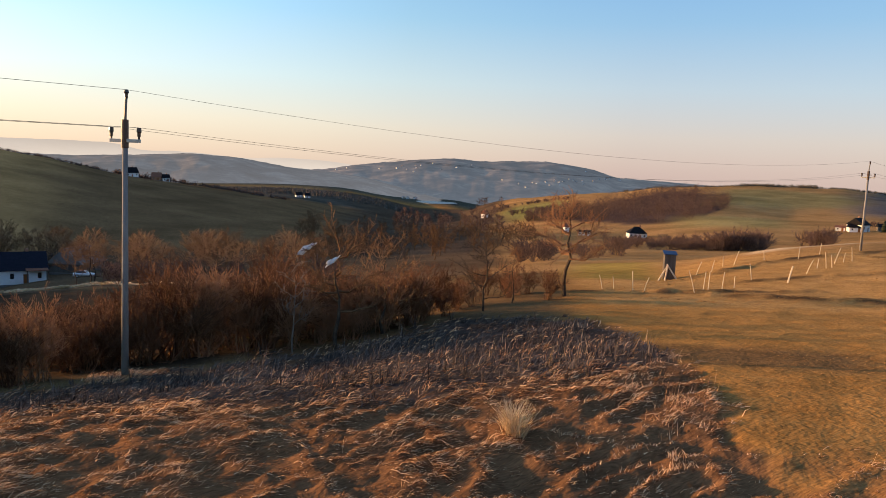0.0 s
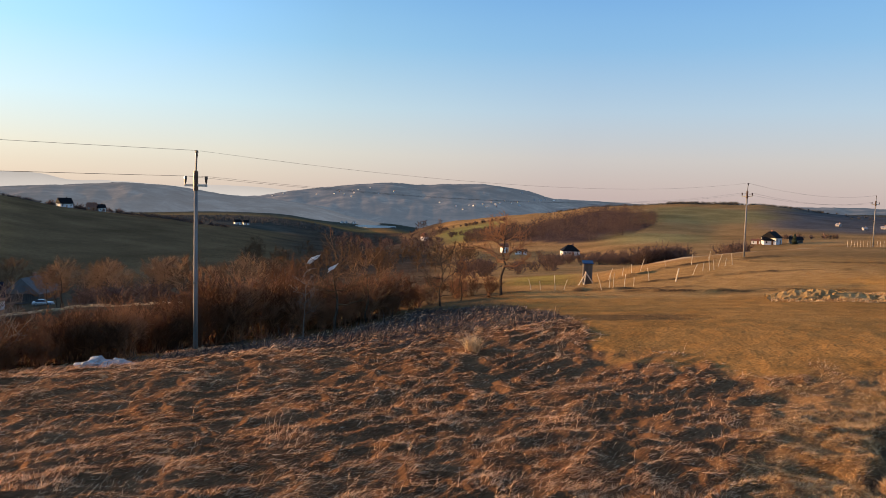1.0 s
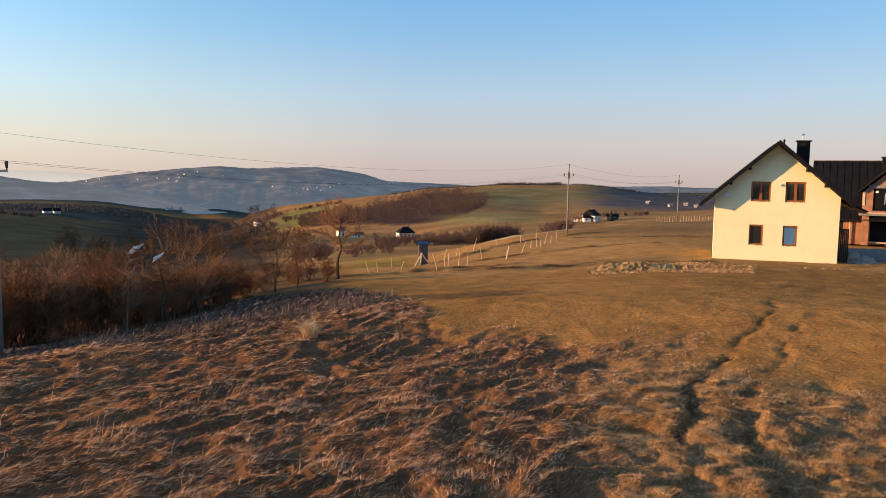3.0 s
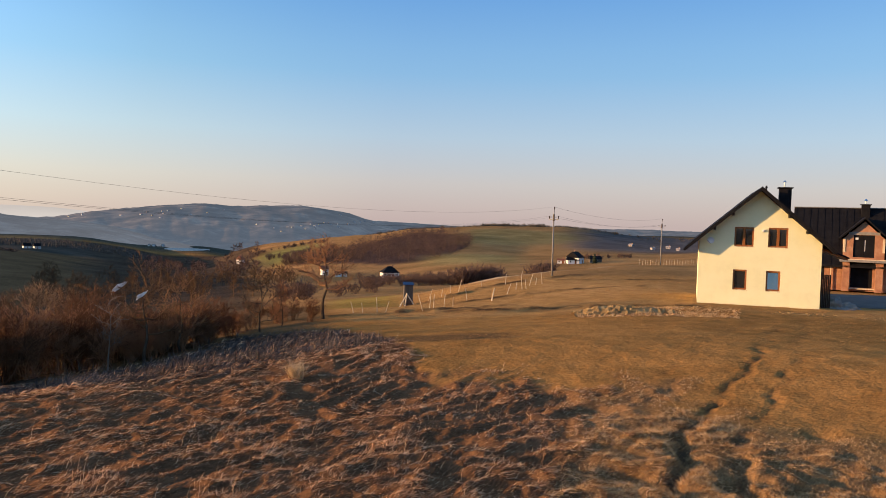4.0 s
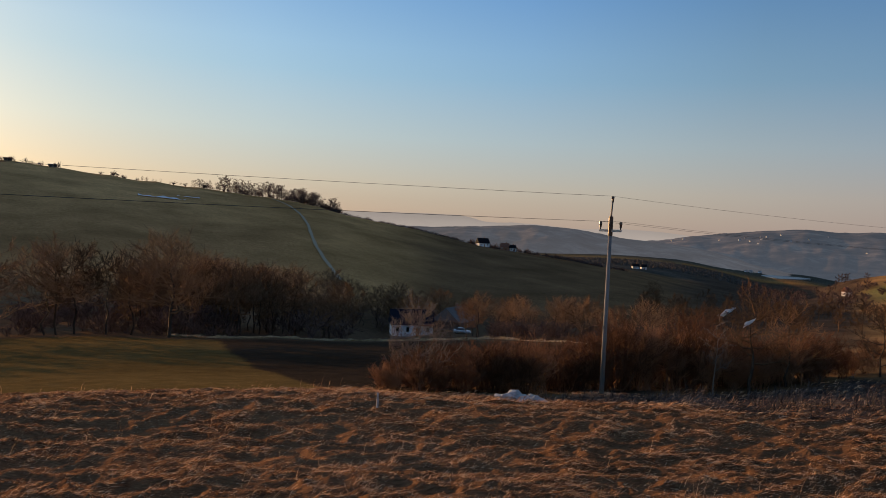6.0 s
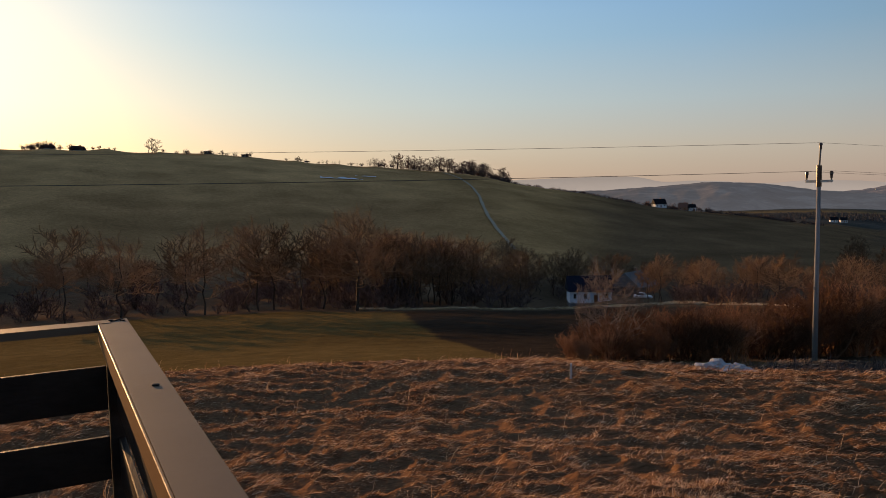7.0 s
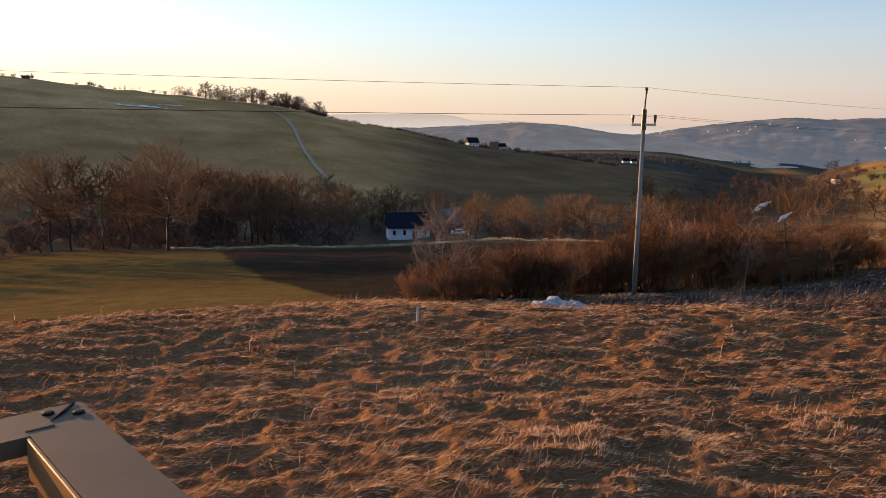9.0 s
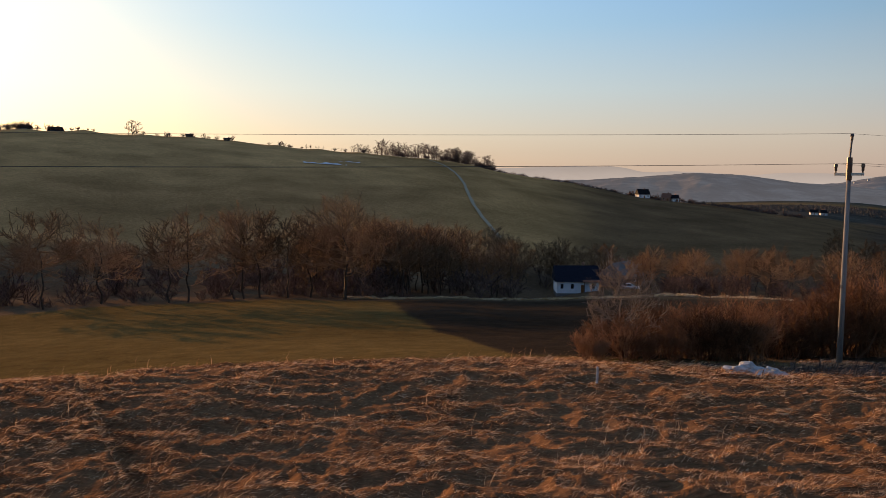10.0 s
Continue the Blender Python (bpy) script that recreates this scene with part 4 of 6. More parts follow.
# ---- windows and houses ----
def window(parent, x0, z0, x1, z1, y, panes=1, frame_mat=None, pane=0.12):
    """A framed window set into a wall that faces local -y."""
    frame_mat = frame_mat or M_frame
    w = part("window", merge(block(x0, y - 0.02, z0, x1, y + 0.10, z0 + pane), block(x0, y - 0.02, z1 - pane, x1, y + 0.10, z1),
                             block(x0, y - 0.018, z0 + pane, x0 + pane, y + 0.10, z1 - pane), block(x1 - pane, y - 0.018, z0 + pane, x1, y + 0.10, z1 - pane),
                             *([block((x0 + x1) / 2 - pane * 0.8, y - 0.016, z0 + pane, (x0 + x1) / 2 + pane * 0.8, y + 0.10, z1 - pane)] if panes == 2 else [])), frame_mat, parent)
    step = (x1 - x0) / panes
    for k in range(panes):
        part("pane", block(x0 + k * step + pane, y + 0.04, z0 + pane, x0 + (k + 1) * step - pane, y + 0.06, z1 - pane), M_glass, w)
    part("sill", block(x0 - 0.06, y - 0.10, z0 - 0.05, x1 + 0.06, y - 0.004, z0 - 0.004, 0.005), frame_mat, w)
    return w


def wall_with_holes(outline_top, width, y0, y1, holes, foot=0.0):
    """A wall in the local xz plane, one closed shell with real openings. outline_top: height at x and its kinks; holes: x0, z0, x1, z1."""
    top, kinks = outline_top
    xs = sorted({0.0, width, *[h[0] for h in holes], *[h[2] for h in holes], *kinks})
    zs = sorted({foot, *[h[1] for h in holes], *[h[3] for h in holes]})
    nx, nz = len(xs) - 1, len(zs)

    def solid(i, k):
        if not (0 <= i < nx and 0 <= k < nz):
            return False
        zm = (zs[k] + (zs[k + 1] if k + 1 < nz else zs[k] + 9)) / 2
        return not any(h[0] < (xs[i] + xs[i + 1]) / 2 < h[2] and h[1] < zm < h[3] for h in holes)

    v, f, index = [], [], {}

    def vert(i, k, s):
        if (i, k, s) not in index:
            t = top(xs[i])
            index[i, k, s] = len(v)
            v.append((xs[i], (y0, y1)[s], min(zs[k], t - 0.002 * (nz - k)) if k < nz else t))
        return index[i, k, s]

    for i in range(nx):
        for k in range(nz):
            if not solid(i, k):
                continue
            ring = [(i, k), (i + 1, k), (i + 1, k + 1), (i, k + 1)]
            f.append(tuple(vert(*q, 0) for q in ring))
            f.append(tuple(vert(*q, 1) for q in reversed(ring)))
            for (p0, p1), (di, dk) in zip(zip(ring, ring[1:] + ring[:1]), ((0, -1), (1, 0), (0, 1), (-1, 0))):
                if not solid(i + di, k + dk):
                    f.append((vert(*p1, 0), vert(*p0, 0), vert(*p0, 1), vert(*p1, 1)))
    return v, f


def cream_house():
    m = pose(15.70, 60.18, -1.17, 0, 0, -14.4)
    ob = thing("house", m, "cream rendered two-storey house with a dark gabled roof", "house")
    W, DEP, ridge_x, ridge_z, slope = 8.77, 10.5, 4.35, 8.85, 0.885
    top = (lambda x: ridge_z - abs(x - ridge_x) * slope), [ridge_x]
    holes = [(2.58, 4.56, 3.98, 6.06), (5.0, 4.56, 6.4, 6.06), (2.58, 1.2, 3.58, 2.75), (4.96, 1.2, 5.97, 2.75)]
    part("gable_wall", wall_with_holes(top, W, 0.0, 0.35, holes), M_yellow, ob)
    part("rear_gable", prism([(0, 0), (W, 0), (W, top[0](W)), (ridge_x, ridge_z), (0, top[0](0))], DEP - 0.35, DEP, "y"), M_yellow, ob)
    part("side_wall", block(0, 0.352, 0, 0.35, DEP - 0.352, top[0](0) - 0.02), M_yellow, ob)
    part("side_wall", block(W - 0.35, 0.352, 0, W, DEP - 0.352, top[0](W) - 0.02), M_yellow, ob)
    part("plinth", block(0.03, 0.03, -0.6, W - 0.03, DEP - 0.03, -0.003), M_paving, ob, "dark grey plinth")
    for a, b in ((-1.05, ridge_x), (W + 0.85, ridge_x)):
        za, zb = ridge_z + 0.05 - abs(a - ridge_x) * slope, ridge_z + 0.05
        lo, hi = (a, za), (b, zb)
        out = [lo, hi, (hi[0], hi[1] + 0.24), (lo[0], lo[1] + 0.24)]
        part("roof_slope", prism(out, -1.05, DEP + 0.6, "y"), M_roof, ob, "dark metal-tile roof slope")
        part("verge_board", prism([(lo[0], lo[1] - 0.06), (hi[0], hi[1] - 0.06), (hi[0], hi[1] + 0.26), (lo[0], lo[1] + 0.26)], -1.09, -1.052, "y"), M_roof, ob)
    part("gutter", tube([(-1.1, -0.6, ridge_z - 5.4 * slope + 0.12), (-1.1, DEP + 0.5, ridge_z - 5.4 * slope + 0.12)], [0.07, 0.07], 8), M_roof, ob)
    for px in (1.1, 2.4, 6.4, 7.7):
        pz = top[0](px)
        part("purlin_end", block(px - 0.08, -1.04, pz - 0.2, px + 0.08, -0.003, pz + 0.02), M_roof, ob)
    for h, p in zip(holes, (2, 2, 1, 1)):
        sash = window(ob, *h, 0.10, p)
    for pane in sash.children:                      # the last one stands tilted open and mirrors the sky
        if pane.name.startswith("pane"):
            pane.data.materials[0] = M_coated
            for v in pane.data.vertices:
                v.co.y += 0.12 * (v.co.z - 1.2)
    ch = part("chimney", merge(block(5.95, 3.2, 6.6, 6.85, 3.9, 9.25, 0.02), block(5.85, 3.1, 9.252, 6.95, 4.0, 9.35, 0.01)), M_roof, ob, "dark clad chimney")
    part("flue", tube([(6.35, 3.55, 9.35), (6.35, 3.55, 9.75), (6.35, 3.55, 9.77), (6.35, 3.55, 9.9)], [0.09, 0.09, 0.15, 0.05], 10), M_chrome, ch, "bright steel flue")
    part("vent_pipe", tube([(4.9, 2.4, 8.4), (4.9, 2.4, 9.25), (4.9, 2.4, 9.27), (4.9, 2.4, 9.4)], [0.07, 0.07, 0.11, 0.04], 10), M_roof, ob)
    part("wall_lamp", merge(block(4.55, -0.09, 5.72, 4.72, -0.002, 5.9, 0.01), block(4.58, -0.14, 5.76, 4.69, -0.092, 5.86, 0.01)), M_white, ob)
    dish = part("satellite_dish", tube([(0.85, -0.32, 4.95), (0.85, -0.36, 4.97), (0.85, -0.40, 4.98)], [0.27, 0.25, 0.04], 16), M_white, ob)
    part("bracket", merge(tube([(0.85, -0.003, 4.8), (0.85, -0.3, 4.85), (0.85, -0.33, 4.95)], [0.025] * 3, 6), tube([(0.85, -0.34, 4.7), (0.6, -0.62, 4.95)], [0.015] * 2, 5)), M_iron, dish)
    # carport on the far side
    part("porch_soffit", prism([(W + 0.02, 4.55), (W + 1.9, 3.75), (W + 1.9, 3.9), (W + 0.02, 4.7)], 0.9, 5.5, "y"), M_frame, ob, "orange-stained timber soffit")
    part("porch_roof", prism([(W + 0.02, 4.704), (W + 2.0, 3.86), (W + 2.0, 3.98), (W + 0.02, 4.85)], 0.8, 5.6, "y"), M_roof, ob)
    part("side_gate", merge(*[block(W + 0.06 + 0.12 * k, 1.2, 0.0, W + 0.16 + 0.12 * k, 1.26, 2.6) for k in range(7)]), M_dark_board, ob, "tall dark slatted screen")
    return ob


def brick_house():
    bx, by = pol(-21.25, 85)
    m = pose(bx, by, -1.1, 0, 0, -22.0)
    ob = thing("unfinished_house", m, "unplastered red-brick house with a black metal roof", "house")
    W, ridge_z, eave_z, half = 15.5, 8.2, 3.1, 5.2
    holes = [(4.75, 0.35, 6.65, 2.65), (9.6, 1.0, 11.4, 2.65), (1.6, 1.0, 2.4, 2.4)]
    part("front_wall", wall_with_holes(((lambda x: eave_z), []), W, 0.0, 0.4, holes), M_brick, ob)
    part("rear_wall", block(0, 9.6, 0, W, 10.0, eave_z), M_brick, ob)
    for x0 in (0.0, W - 0.4):
        part("gable", prism([(0.402, 0), (9.598, 0), (9.598, eave_z), (5.0, ridge_z - 0.3), (0.402, eave_z)], x0, x0 + 0.4, "x"), M_brick, ob)
    for y0, y1 in ((-0.9, 5.0), (10.9, 5.0)):
        a, b = (y0, eave_z - 0.75), (y1, ridge_z)
        part("roof_slope", prism([a, b, (b[0], b[1] + 0.2), (a[0], a[1] + 0.2)], -0.7, W + 0.6, "x"), M_roof, ob)
    for k in range(24):
        x = -0.5 + k * 0.68
        part("roof_rib", prism([(-0.9, eave_z - 0.548), (4.98, ridge_z + 0.203), (4.98, ridge_z + 0.24), (-0.9, eave_z - 0.51)], x, x + 0.05, "x"), M_roof, ob)
    part("ridge_cap", block(-0.7, 4.85, ridge_z + 0.19, W + 0.6, 5.15, ridge_z + 0.27), M_iron, ob)
    # dormer bay with a balcony door
    part("dormer_wall", wall_with_holes(((lambda x: 6.95 - abs(x - 1.775) * 0.95), [1.775]), 3.55, -0.9, -0.5, [(0.85, 3.4, 2.7, 5.6)], 3.2), M_brick, ob).location = (3.975, 0, 0)
    for s in (-1, 1):
        a, b = (5.75 + s * 2.1, 5.2), (5.75, 7.2)
        part("dormer_roof", prism([a, b, (b[0], b[1] + 0.16), (a[0], a[1] + 0.16)], -1.4, 3.6, "y"), M_roof, ob)
        edge = 5.75 + s * 1.70
        part("corner_board", block(edge - 0.1, -0.96, 3.9, edge + 0.1, -0.904, 5.25, 0.01), M_stake, ob, "pale insulation boards on the corner")
    part("dormer_cheek", block(3.98, -0.498, 3.2, 4.2, 2.6, 5.2), M_brick, ob)
    part("dormer_cheek", block(7.3, -0.498, 3.2, 7.52, 2.6, 5.2), M_brick, ob)
    part("slab", block(3.7, -1.4, 2.92, 8.0, -0.002, 3.15, 0.02), M_concrete, ob, "bare concrete floor slab")
    part("lintel", block(4.4, -0.93, 5.62, 7.1, -0.902, 5.9), M_concrete, ob)
    part("pier", block(3.98, -0.9, 0, 4.6, -0.4, 2.918), M_brick, ob)
    part("pier", block(6.85, -0.9, 0, 7.5, -0.4, 2.918), M_brick, ob)
    door = part("balcony_door", merge(block(4.83, -0.78, 3.4, 5.74, -0.7, 5.6), block(5.76, -0.78, 3.4, 6.67, -0.7, 5.6)), M_roof, ob, "dark grey double balcony door")
    part("door_pull", block(5.80, -0.82, 4.0, 5.88, -0.782, 5.1), M_silver, door)
    part("notice", block(5.0, -0.80, 5.15, 5.25, -0.782, 5.35), M_white, door)
    part("timber_rail", block(3.9, -1.36, 3.152, 7.9, -1.26, 3.24), M_stake, ob, "pale timber board along the slab")
    part("shutter", block(4.75, 0.15, 0.35, 6.65, 0.22, 2.65), M_roof, ob, "closed dark roller shutter")
    window(ob, 9.6, 1.0, 11.4, 2.65, 0.12, 2, M_roof)
    window(ob, 1.6, 1.0, 2.4, 2.4, 0.12, 1, M_roof)
    part("sill_board", block(4.5, -0.45, 0.2, 6.9, -0.002, 0.32), M_stake, ob)
    part("timber_prop", block(0.6, -0.3, 0.0, 0.72, -0.18, 2.9), M_stake, ob)
    part("timber_prop", block(2.9, -0.3, 0.0, 3.02, -0.18, 2.9), M_stake, ob)
    ch = part("chimney", merge(block(5.65, 4.0, 6.6, 6.45, 4.8, 8.72, 0.02), block(5.55, 3.9, 8.722, 6.55, 4.9, 8.82)), M_roof, ob)
    part("flue", tube([(6.05, 4.4, 8.82), (6.05, 4.4, 9.15), (6.05, 4.4, 9.16), (6.05, 4.4, 9.4)], [0.08, 0.08, 0.2, 0.05], 10), M_chrome, ch)
    return ob


cream_house()
brick_house()


def cottage(name, az, d, w, dep, wall_h, roof_h, turn, wall_mat, roof_mat, label, hip=0.0, cols=3, base=None, storeys=1, group="far houses"):
    """A small house with walls, a pitched roof, windows, a door and a chimney; it faces the balcony, turned by an angle."""
    x, y = pol(az, d)
    z = gz(x, y) if base is None else base
    ob = thing(name, pose(x, y, z, 0, 0, az + turn), label, "house", group)
    h = w / 2
    win_h = wall_h / storeys
    holes = []
    for s in range(storeys):
        for k in range(cols):
            cx = w * (k + 0.5) / cols
            holes.append((cx - 0.45, s * win_h + win_h * 0.35, cx + 0.45, s * win_h + win_h * 0.8))
    door = holes.pop(cols // 2) if cols > 1 else None
    if door:
        door = (door[0] - 0.05, 0.05, door[2] + 0.05, 2.15)
        holes.append(door)
    wl = part("wall", wall_with_holes(((lambda q: wall_h), []), w, 0, 0.3, holes), wall_mat, ob)
    wl.location = (-h, 0, 0)
    part("wall", merge(block(-h, 0.302, 0, -h + 0.3, dep, wall_h), block(h - 0.3, 0.302, 0, h, dep, wall_h), block(-h + 0.302, dep - 0.3, 0, h - 0.302, dep, wall_h)), wall_mat, ob)
    part("footing", block(-h + 0.02, 0.02, -2.0, h - 0.02, dep - 0.02, -0.003), M_paving, ob)
    o, e, r = 0.45, wall_h - 0.15, wall_h + roof_h
    hx = h * hip
    v = [(-h - o, -o, e), (h + o, -o, e), (h + o, dep + o, e), (-h - o, dep + o, e), (-h - o + hx + o * hip, dep / 2, r), (h + o - hx - o * hip, dep / 2, r)]
    f = [(0, 1, 5, 4), (1, 2, 5), (2, 3, 4, 5), (3, 0, 4), (3, 2, 1, 0)]
    part("roof", (v, f), roof_mat, ob)
    if hip < 0.1:
        for s in (-1, 1):
            part("gable", prism([(0, wall_h), (dep, wall_h), (dep / 2, r - 0.25)], s * (h - 0.15) - 0.15, s * (h - 0.15) + 0.15, "x"), wall_mat, ob)
    for q in holes:
        if q is door:
            part("door", block(q[0] - h, 0.1, q[1], q[2] - h, 0.18, q[3]), M_frame, ob)
        else:
            window(ob, q[0] - h, q[1], q[2] - h, q[3], 0.12, 1, M_white, 0.09)
    part("chimney", block(h * 0.3, dep * 0.55, wall_h + roof_h * 0.4, h * 0.3 + 0.7, dep * 0.55 + 0.6, r + 0.7), M_brick, ob)
    return ob


low_cottage = cottage("house", 50.0, 193, 10.5, 7, 3.1, 3.6, 8, M_white, M_roof_blue, "low white valley cottage with a dark blue roof", cols=4, group="")
part("porch_roof", prism([(-1.6, 3.0), (0.35, 3.35), (0.35, 3.47), (-1.6, 3.12)], 1.2, 5.5, "x"), M_roof_red, low_cottage, "dark red sheet roof over the door")
for px in (1.35, 5.2):
    part("porch_post", block(px, -1.5, -0.5, px + 0.14, -1.36, 3.0), M_board, low_cottage)
cottage("barn", 45.8, 205, 10, 8, 2.2, 3.6, 62, M_board, M_paving, "weathered grey barn behind the valley cottage", cols=1, group="")
cottage("house", 8.1, 392, 8.6, 8, 2.7, 3.1, 12, M_white, M_roof, "white bungalow with a steep dark hipped roof", hip=0.75, cols=4)
cottage("house", -6.35, 424, 6.2, 8, 3.4, 3.2, 62, M_white, M_roof, "white gabled farmhouse with a dark roof on the lane", cols=2)
cottage("house", -5.75, 421, 5.6, 5, 2.3, 1.7, 10, M_white, M_roof, "low white wing beside the farmhouse", cols=2)
cottage("house", -4.85, 430, 4.2, 3, 1.9, 0.9, 0, M_white, M_roof_red, "small white outbuilding with a low roof", cols=2)
cottage("barn", -7.5, 432, 6, 5, 2.0, 1.5, 20, M_board, M_roof, "dark shed behind the white farm", cols=1)
for a_, d_, w_ in ((-9.9, 650, 3.0), (-11.6, 610, 2.4), (-12.6, 640, 3.2), (-13.3, 600, 2.4)):
    cottage("house", a_, d_, w_, 3, 1.4, 0.9, 40 * math.sin(a_ * 9), M_roof_pale, M_roof_pale, "small pale grey house in the eastern valley", cols=1)
cottage("house", 19.15, 700, 4.6, 6, 3.6, 3.6, 50, M_white, M_roof_red, "pale gabled house above the valley wood", cols=2, storeys=2)
cottage("house", 13.1, 420, 3.4, 5, 3.4, 1.9, 15, M_white, M_roof_red, "white two-storey house behind bare trees", cols=2, storeys=2)
cottage("house", 11.9, 400, 6, 4, 1.8, 0.9, 5, M_white, M_roof, "long low white farm shed", cols=4)
cottage("house", 44.7, 668, 10, 8, 3.2, 4.5, 25, M_white, M_roof, "white farmhouse on the ridge", cols=3)
cottage("house", 43.2, 672, 7, 7, 3.0, 3.5, -10, M_brick, M_roof_red, "small brick farmhouse on the ridge", cols=2)
cottage("house", 42.5, 676, 6, 6, 3.0, 3.0, 20, M_white, M_roof, "white cottage on the ridge", cols=2)
for a_, d_, w_ in ((33.3, 860, 7), (32.7, 870, 6)):
    cottage("house", a_, d_, w_, 6, 2.6, 3, 15, M_white, M_roof, "white house at the foot of the dark wood", cols=3)
for a_, w_, h_ in ((88.4, 8, 2.6), (86.6, 9, 3.0)):
    cottage("house", a_, 614, w_, 6, 2.0, h_, 25, M_white, M_roof, "farmhouse standing on the skyline", cols=2, base=gz(*pol(a_, 614)) - 1.6)
cottage("barn", 78.2, 604, 5, 3, 1.6, 0.7, 5, M_board, M_roof, "small field shelter on the skyline", cols=1)
cottage("barn", 75.6, 603, 5, 3, 1.6, 0.7, 5, M_board, M_roof, "small field shelter on the skyline", cols=1)
def on_mountain(az, tilt):
    """The place on the mountain's near slope that shows at a tilt."""
    s = np.linspace(-0.95, -0.02, 200)
    p = mountain(np.full(200, az), s)
    e = np.degrees(np.arctan2(p[:, 2] - EYE, np.hypot(p[:, 0], p[:, 1])))
    k = int(np.argmin(np.abs(np.maximum.accumulate(e) - tilt)))
    return float(np.hypot(p[k, 0], p[k, 1])), float(p[k, 2])


for a_, e_ in ((30.8, -.49), (30.0, -.32), (25.5, -.25), (25.0, -.4), (23.5, .28), (21.7, .06), (25.9, -.05), (15.6, -.87), (14.3, -.56), (13.3, -.45), (12.7, -.61),
               (12.0, .2), (10.6, -.28), (9.6, -.3), (16.4, -1.2), (20.6, .3), (22.9, -.1), (18.2, -.7), (24.4, .1), (27.6, -.3), (13.9, -.9), (11.5, -.5), (17.0, -.95), (12.3, -.52), (12.9, -.5), (13.6, -.62), (14.0, -.7), (11.0, -.33), (10.2, -.22), (12.2, -.75), (15.0, -.75), (14.6, -.95), (16.0, -.85), (24.8, -.1), (24.9, .05), (26.2, -.2)):
    d_, z_ = on_mountain(a_, e_)
    cottage("house", a_, d_, 4.2 + 2 * math.sin(a_ * 31), 5, 2.8, 1.7, 40 * math.sin(a_ * 7), M_white, M_roof_pale, "tiny pale village house on the far mountain", cols=2, base=z_ - 0.5, group="mountain village houses")
for a_ in (24.7, 25.3, 25.6):
    cottage("house", a_, 1760, 6, 5, 3, 2, 45, M_white, M_roof_pale, "lakeside building on the far shore", cols=3, base=-70, group="lakeside houses")


# ---- wooden hut with props, stakes, posts ----
def hut():
    x, y = pol(6.85, 84.5)
    ob = thing("wooden_hut", pose(x, y, gz(x, y) - 0.05, 0, 0, 14), "narrow dark board hut with blue roof and pale props", "hut")
    for k in range(5):
        part("board", block(-0.5 + 0.2 * k + 0.005, -0.5, 0.12, -0.5 + 0.2 * k + 0.195, -0.47, 2.42), M_board, ob)
        part("board", block(-0.5, -0.465 + 0.19 * k, 0.12, -0.47, -0.465 + 0.19 * k + 0.18, 2.5), M_board, ob)
        part("board", block(0.47, -0.465 + 0.19 * k, 0.12, 0.5, -0.465 + 0.19 * k + 0.18, 2.5), M_board, ob)
    part("rear_wall", block(-0.5, 0.49, 0.12, 0.5, 0.52, 2.6), M_board, ob)
    for px, py in ((-0.46, -0.46), (0.4, -0.46), (-0.46, 0.42), (0.4, 0.42)):
        part("post", block(px, py, 0, px + 0.06, py + 0.06, 2.4), M_board, ob)
    lo, hi = 2.43, 2.66
    part("roof", ([(-0.6, -0.62, lo), (0.6, -0.62, lo), (0.6, 0.62, hi), (-0.6, 0.62, hi), (-0.6, -0.62, lo + 0.05), (0.6, -0.62, lo + 0.05), (0.6, 0.62, hi + 0.05), (-0.6, 0.62, hi + 0.05)],
                  [(3, 2, 1, 0), (4, 5, 6, 7), (0, 1, 5, 4), (1, 2, 6, 5), (2, 3, 7, 6), (3, 0, 4, 7)]), M_blue_sheet, ob, "blue corrugated roof sheet")
    for a, b in (((-1.05, -1.1, 0), (-0.2, -0.72, 1.5)), ((0.72, -1.15, 0.05), (-0.3, -0.66, 1.55)), ((-0.5, -1.3, 0), (-0.22, -0.8, 1.5))):
        part("prop", tube([a, b], [0.075, 0.07], 6), M_stake, ob)
    return ob


hut()


def stake_at(az, d, h, lean, side, r=0.03):
    x, y = pol(az, d)
    pts = [(0, 0, -0.2), (lean * h * 0.5, side * h * 0.5, h * 0.5), (lean * h, side * h, h)]
    ob = new("stake", mesh_of("stake", tube(pts, [r, r * 0.95, r * 0.8], 6), M_stake))
    ob.location = (x, y, gz(x, y))
    tagged(ob, "leaning pale wooden stake in rough grass" if abs(lean) > 0.12 else "upright pale wooden stake in rough grass", "stake", "plot stakes")


rng = random.Random(4)
for a_, d_ in ((11.0, 66), (10.3, 68), (9.2, 66), (8.6, 66), (5.7, 64), (5.2, 66), (4.9, 67), (4.1, 68), (3.4, 69), (5.3, 82), (4.3, 86), (3.6, 89), (3.0, 89), (2.3, 74),
               (-0.6, 90), (-0.7, 78), (-1.4, 82), (-1.9, 82), (-2.2, 82), (-2.4, 86), (-2.9, 87), (-3.4, 88), (-1.8, 93), (1.2, 92)):
    stake_at(a_, d_, rng.uniform(0.8, 1.45), rng.choice((-1, 1, 1, 1)) * rng.uniform(0.0, 0.42), rng.uniform(-0.1, 0.1))
stake_at(0.45, 72, 1.25, 0.22, 0.0, 0.07)
for k in range(22):
    a_ = -10.6 - 0.19 * k
    stake_at(a_, 150 + 1.2 * k, 1.1, rng.uniform(-0.12, 0.12), 0.0, 0.026)
peg = new("marker_post", mesh_of("marker_post", tube([(0, 0, -0.2), (0.01, 0, 0.25), (0.01, 0, 0.5)], [0.045, 0.045, 0.04], 8), M_plastic_dimmed))
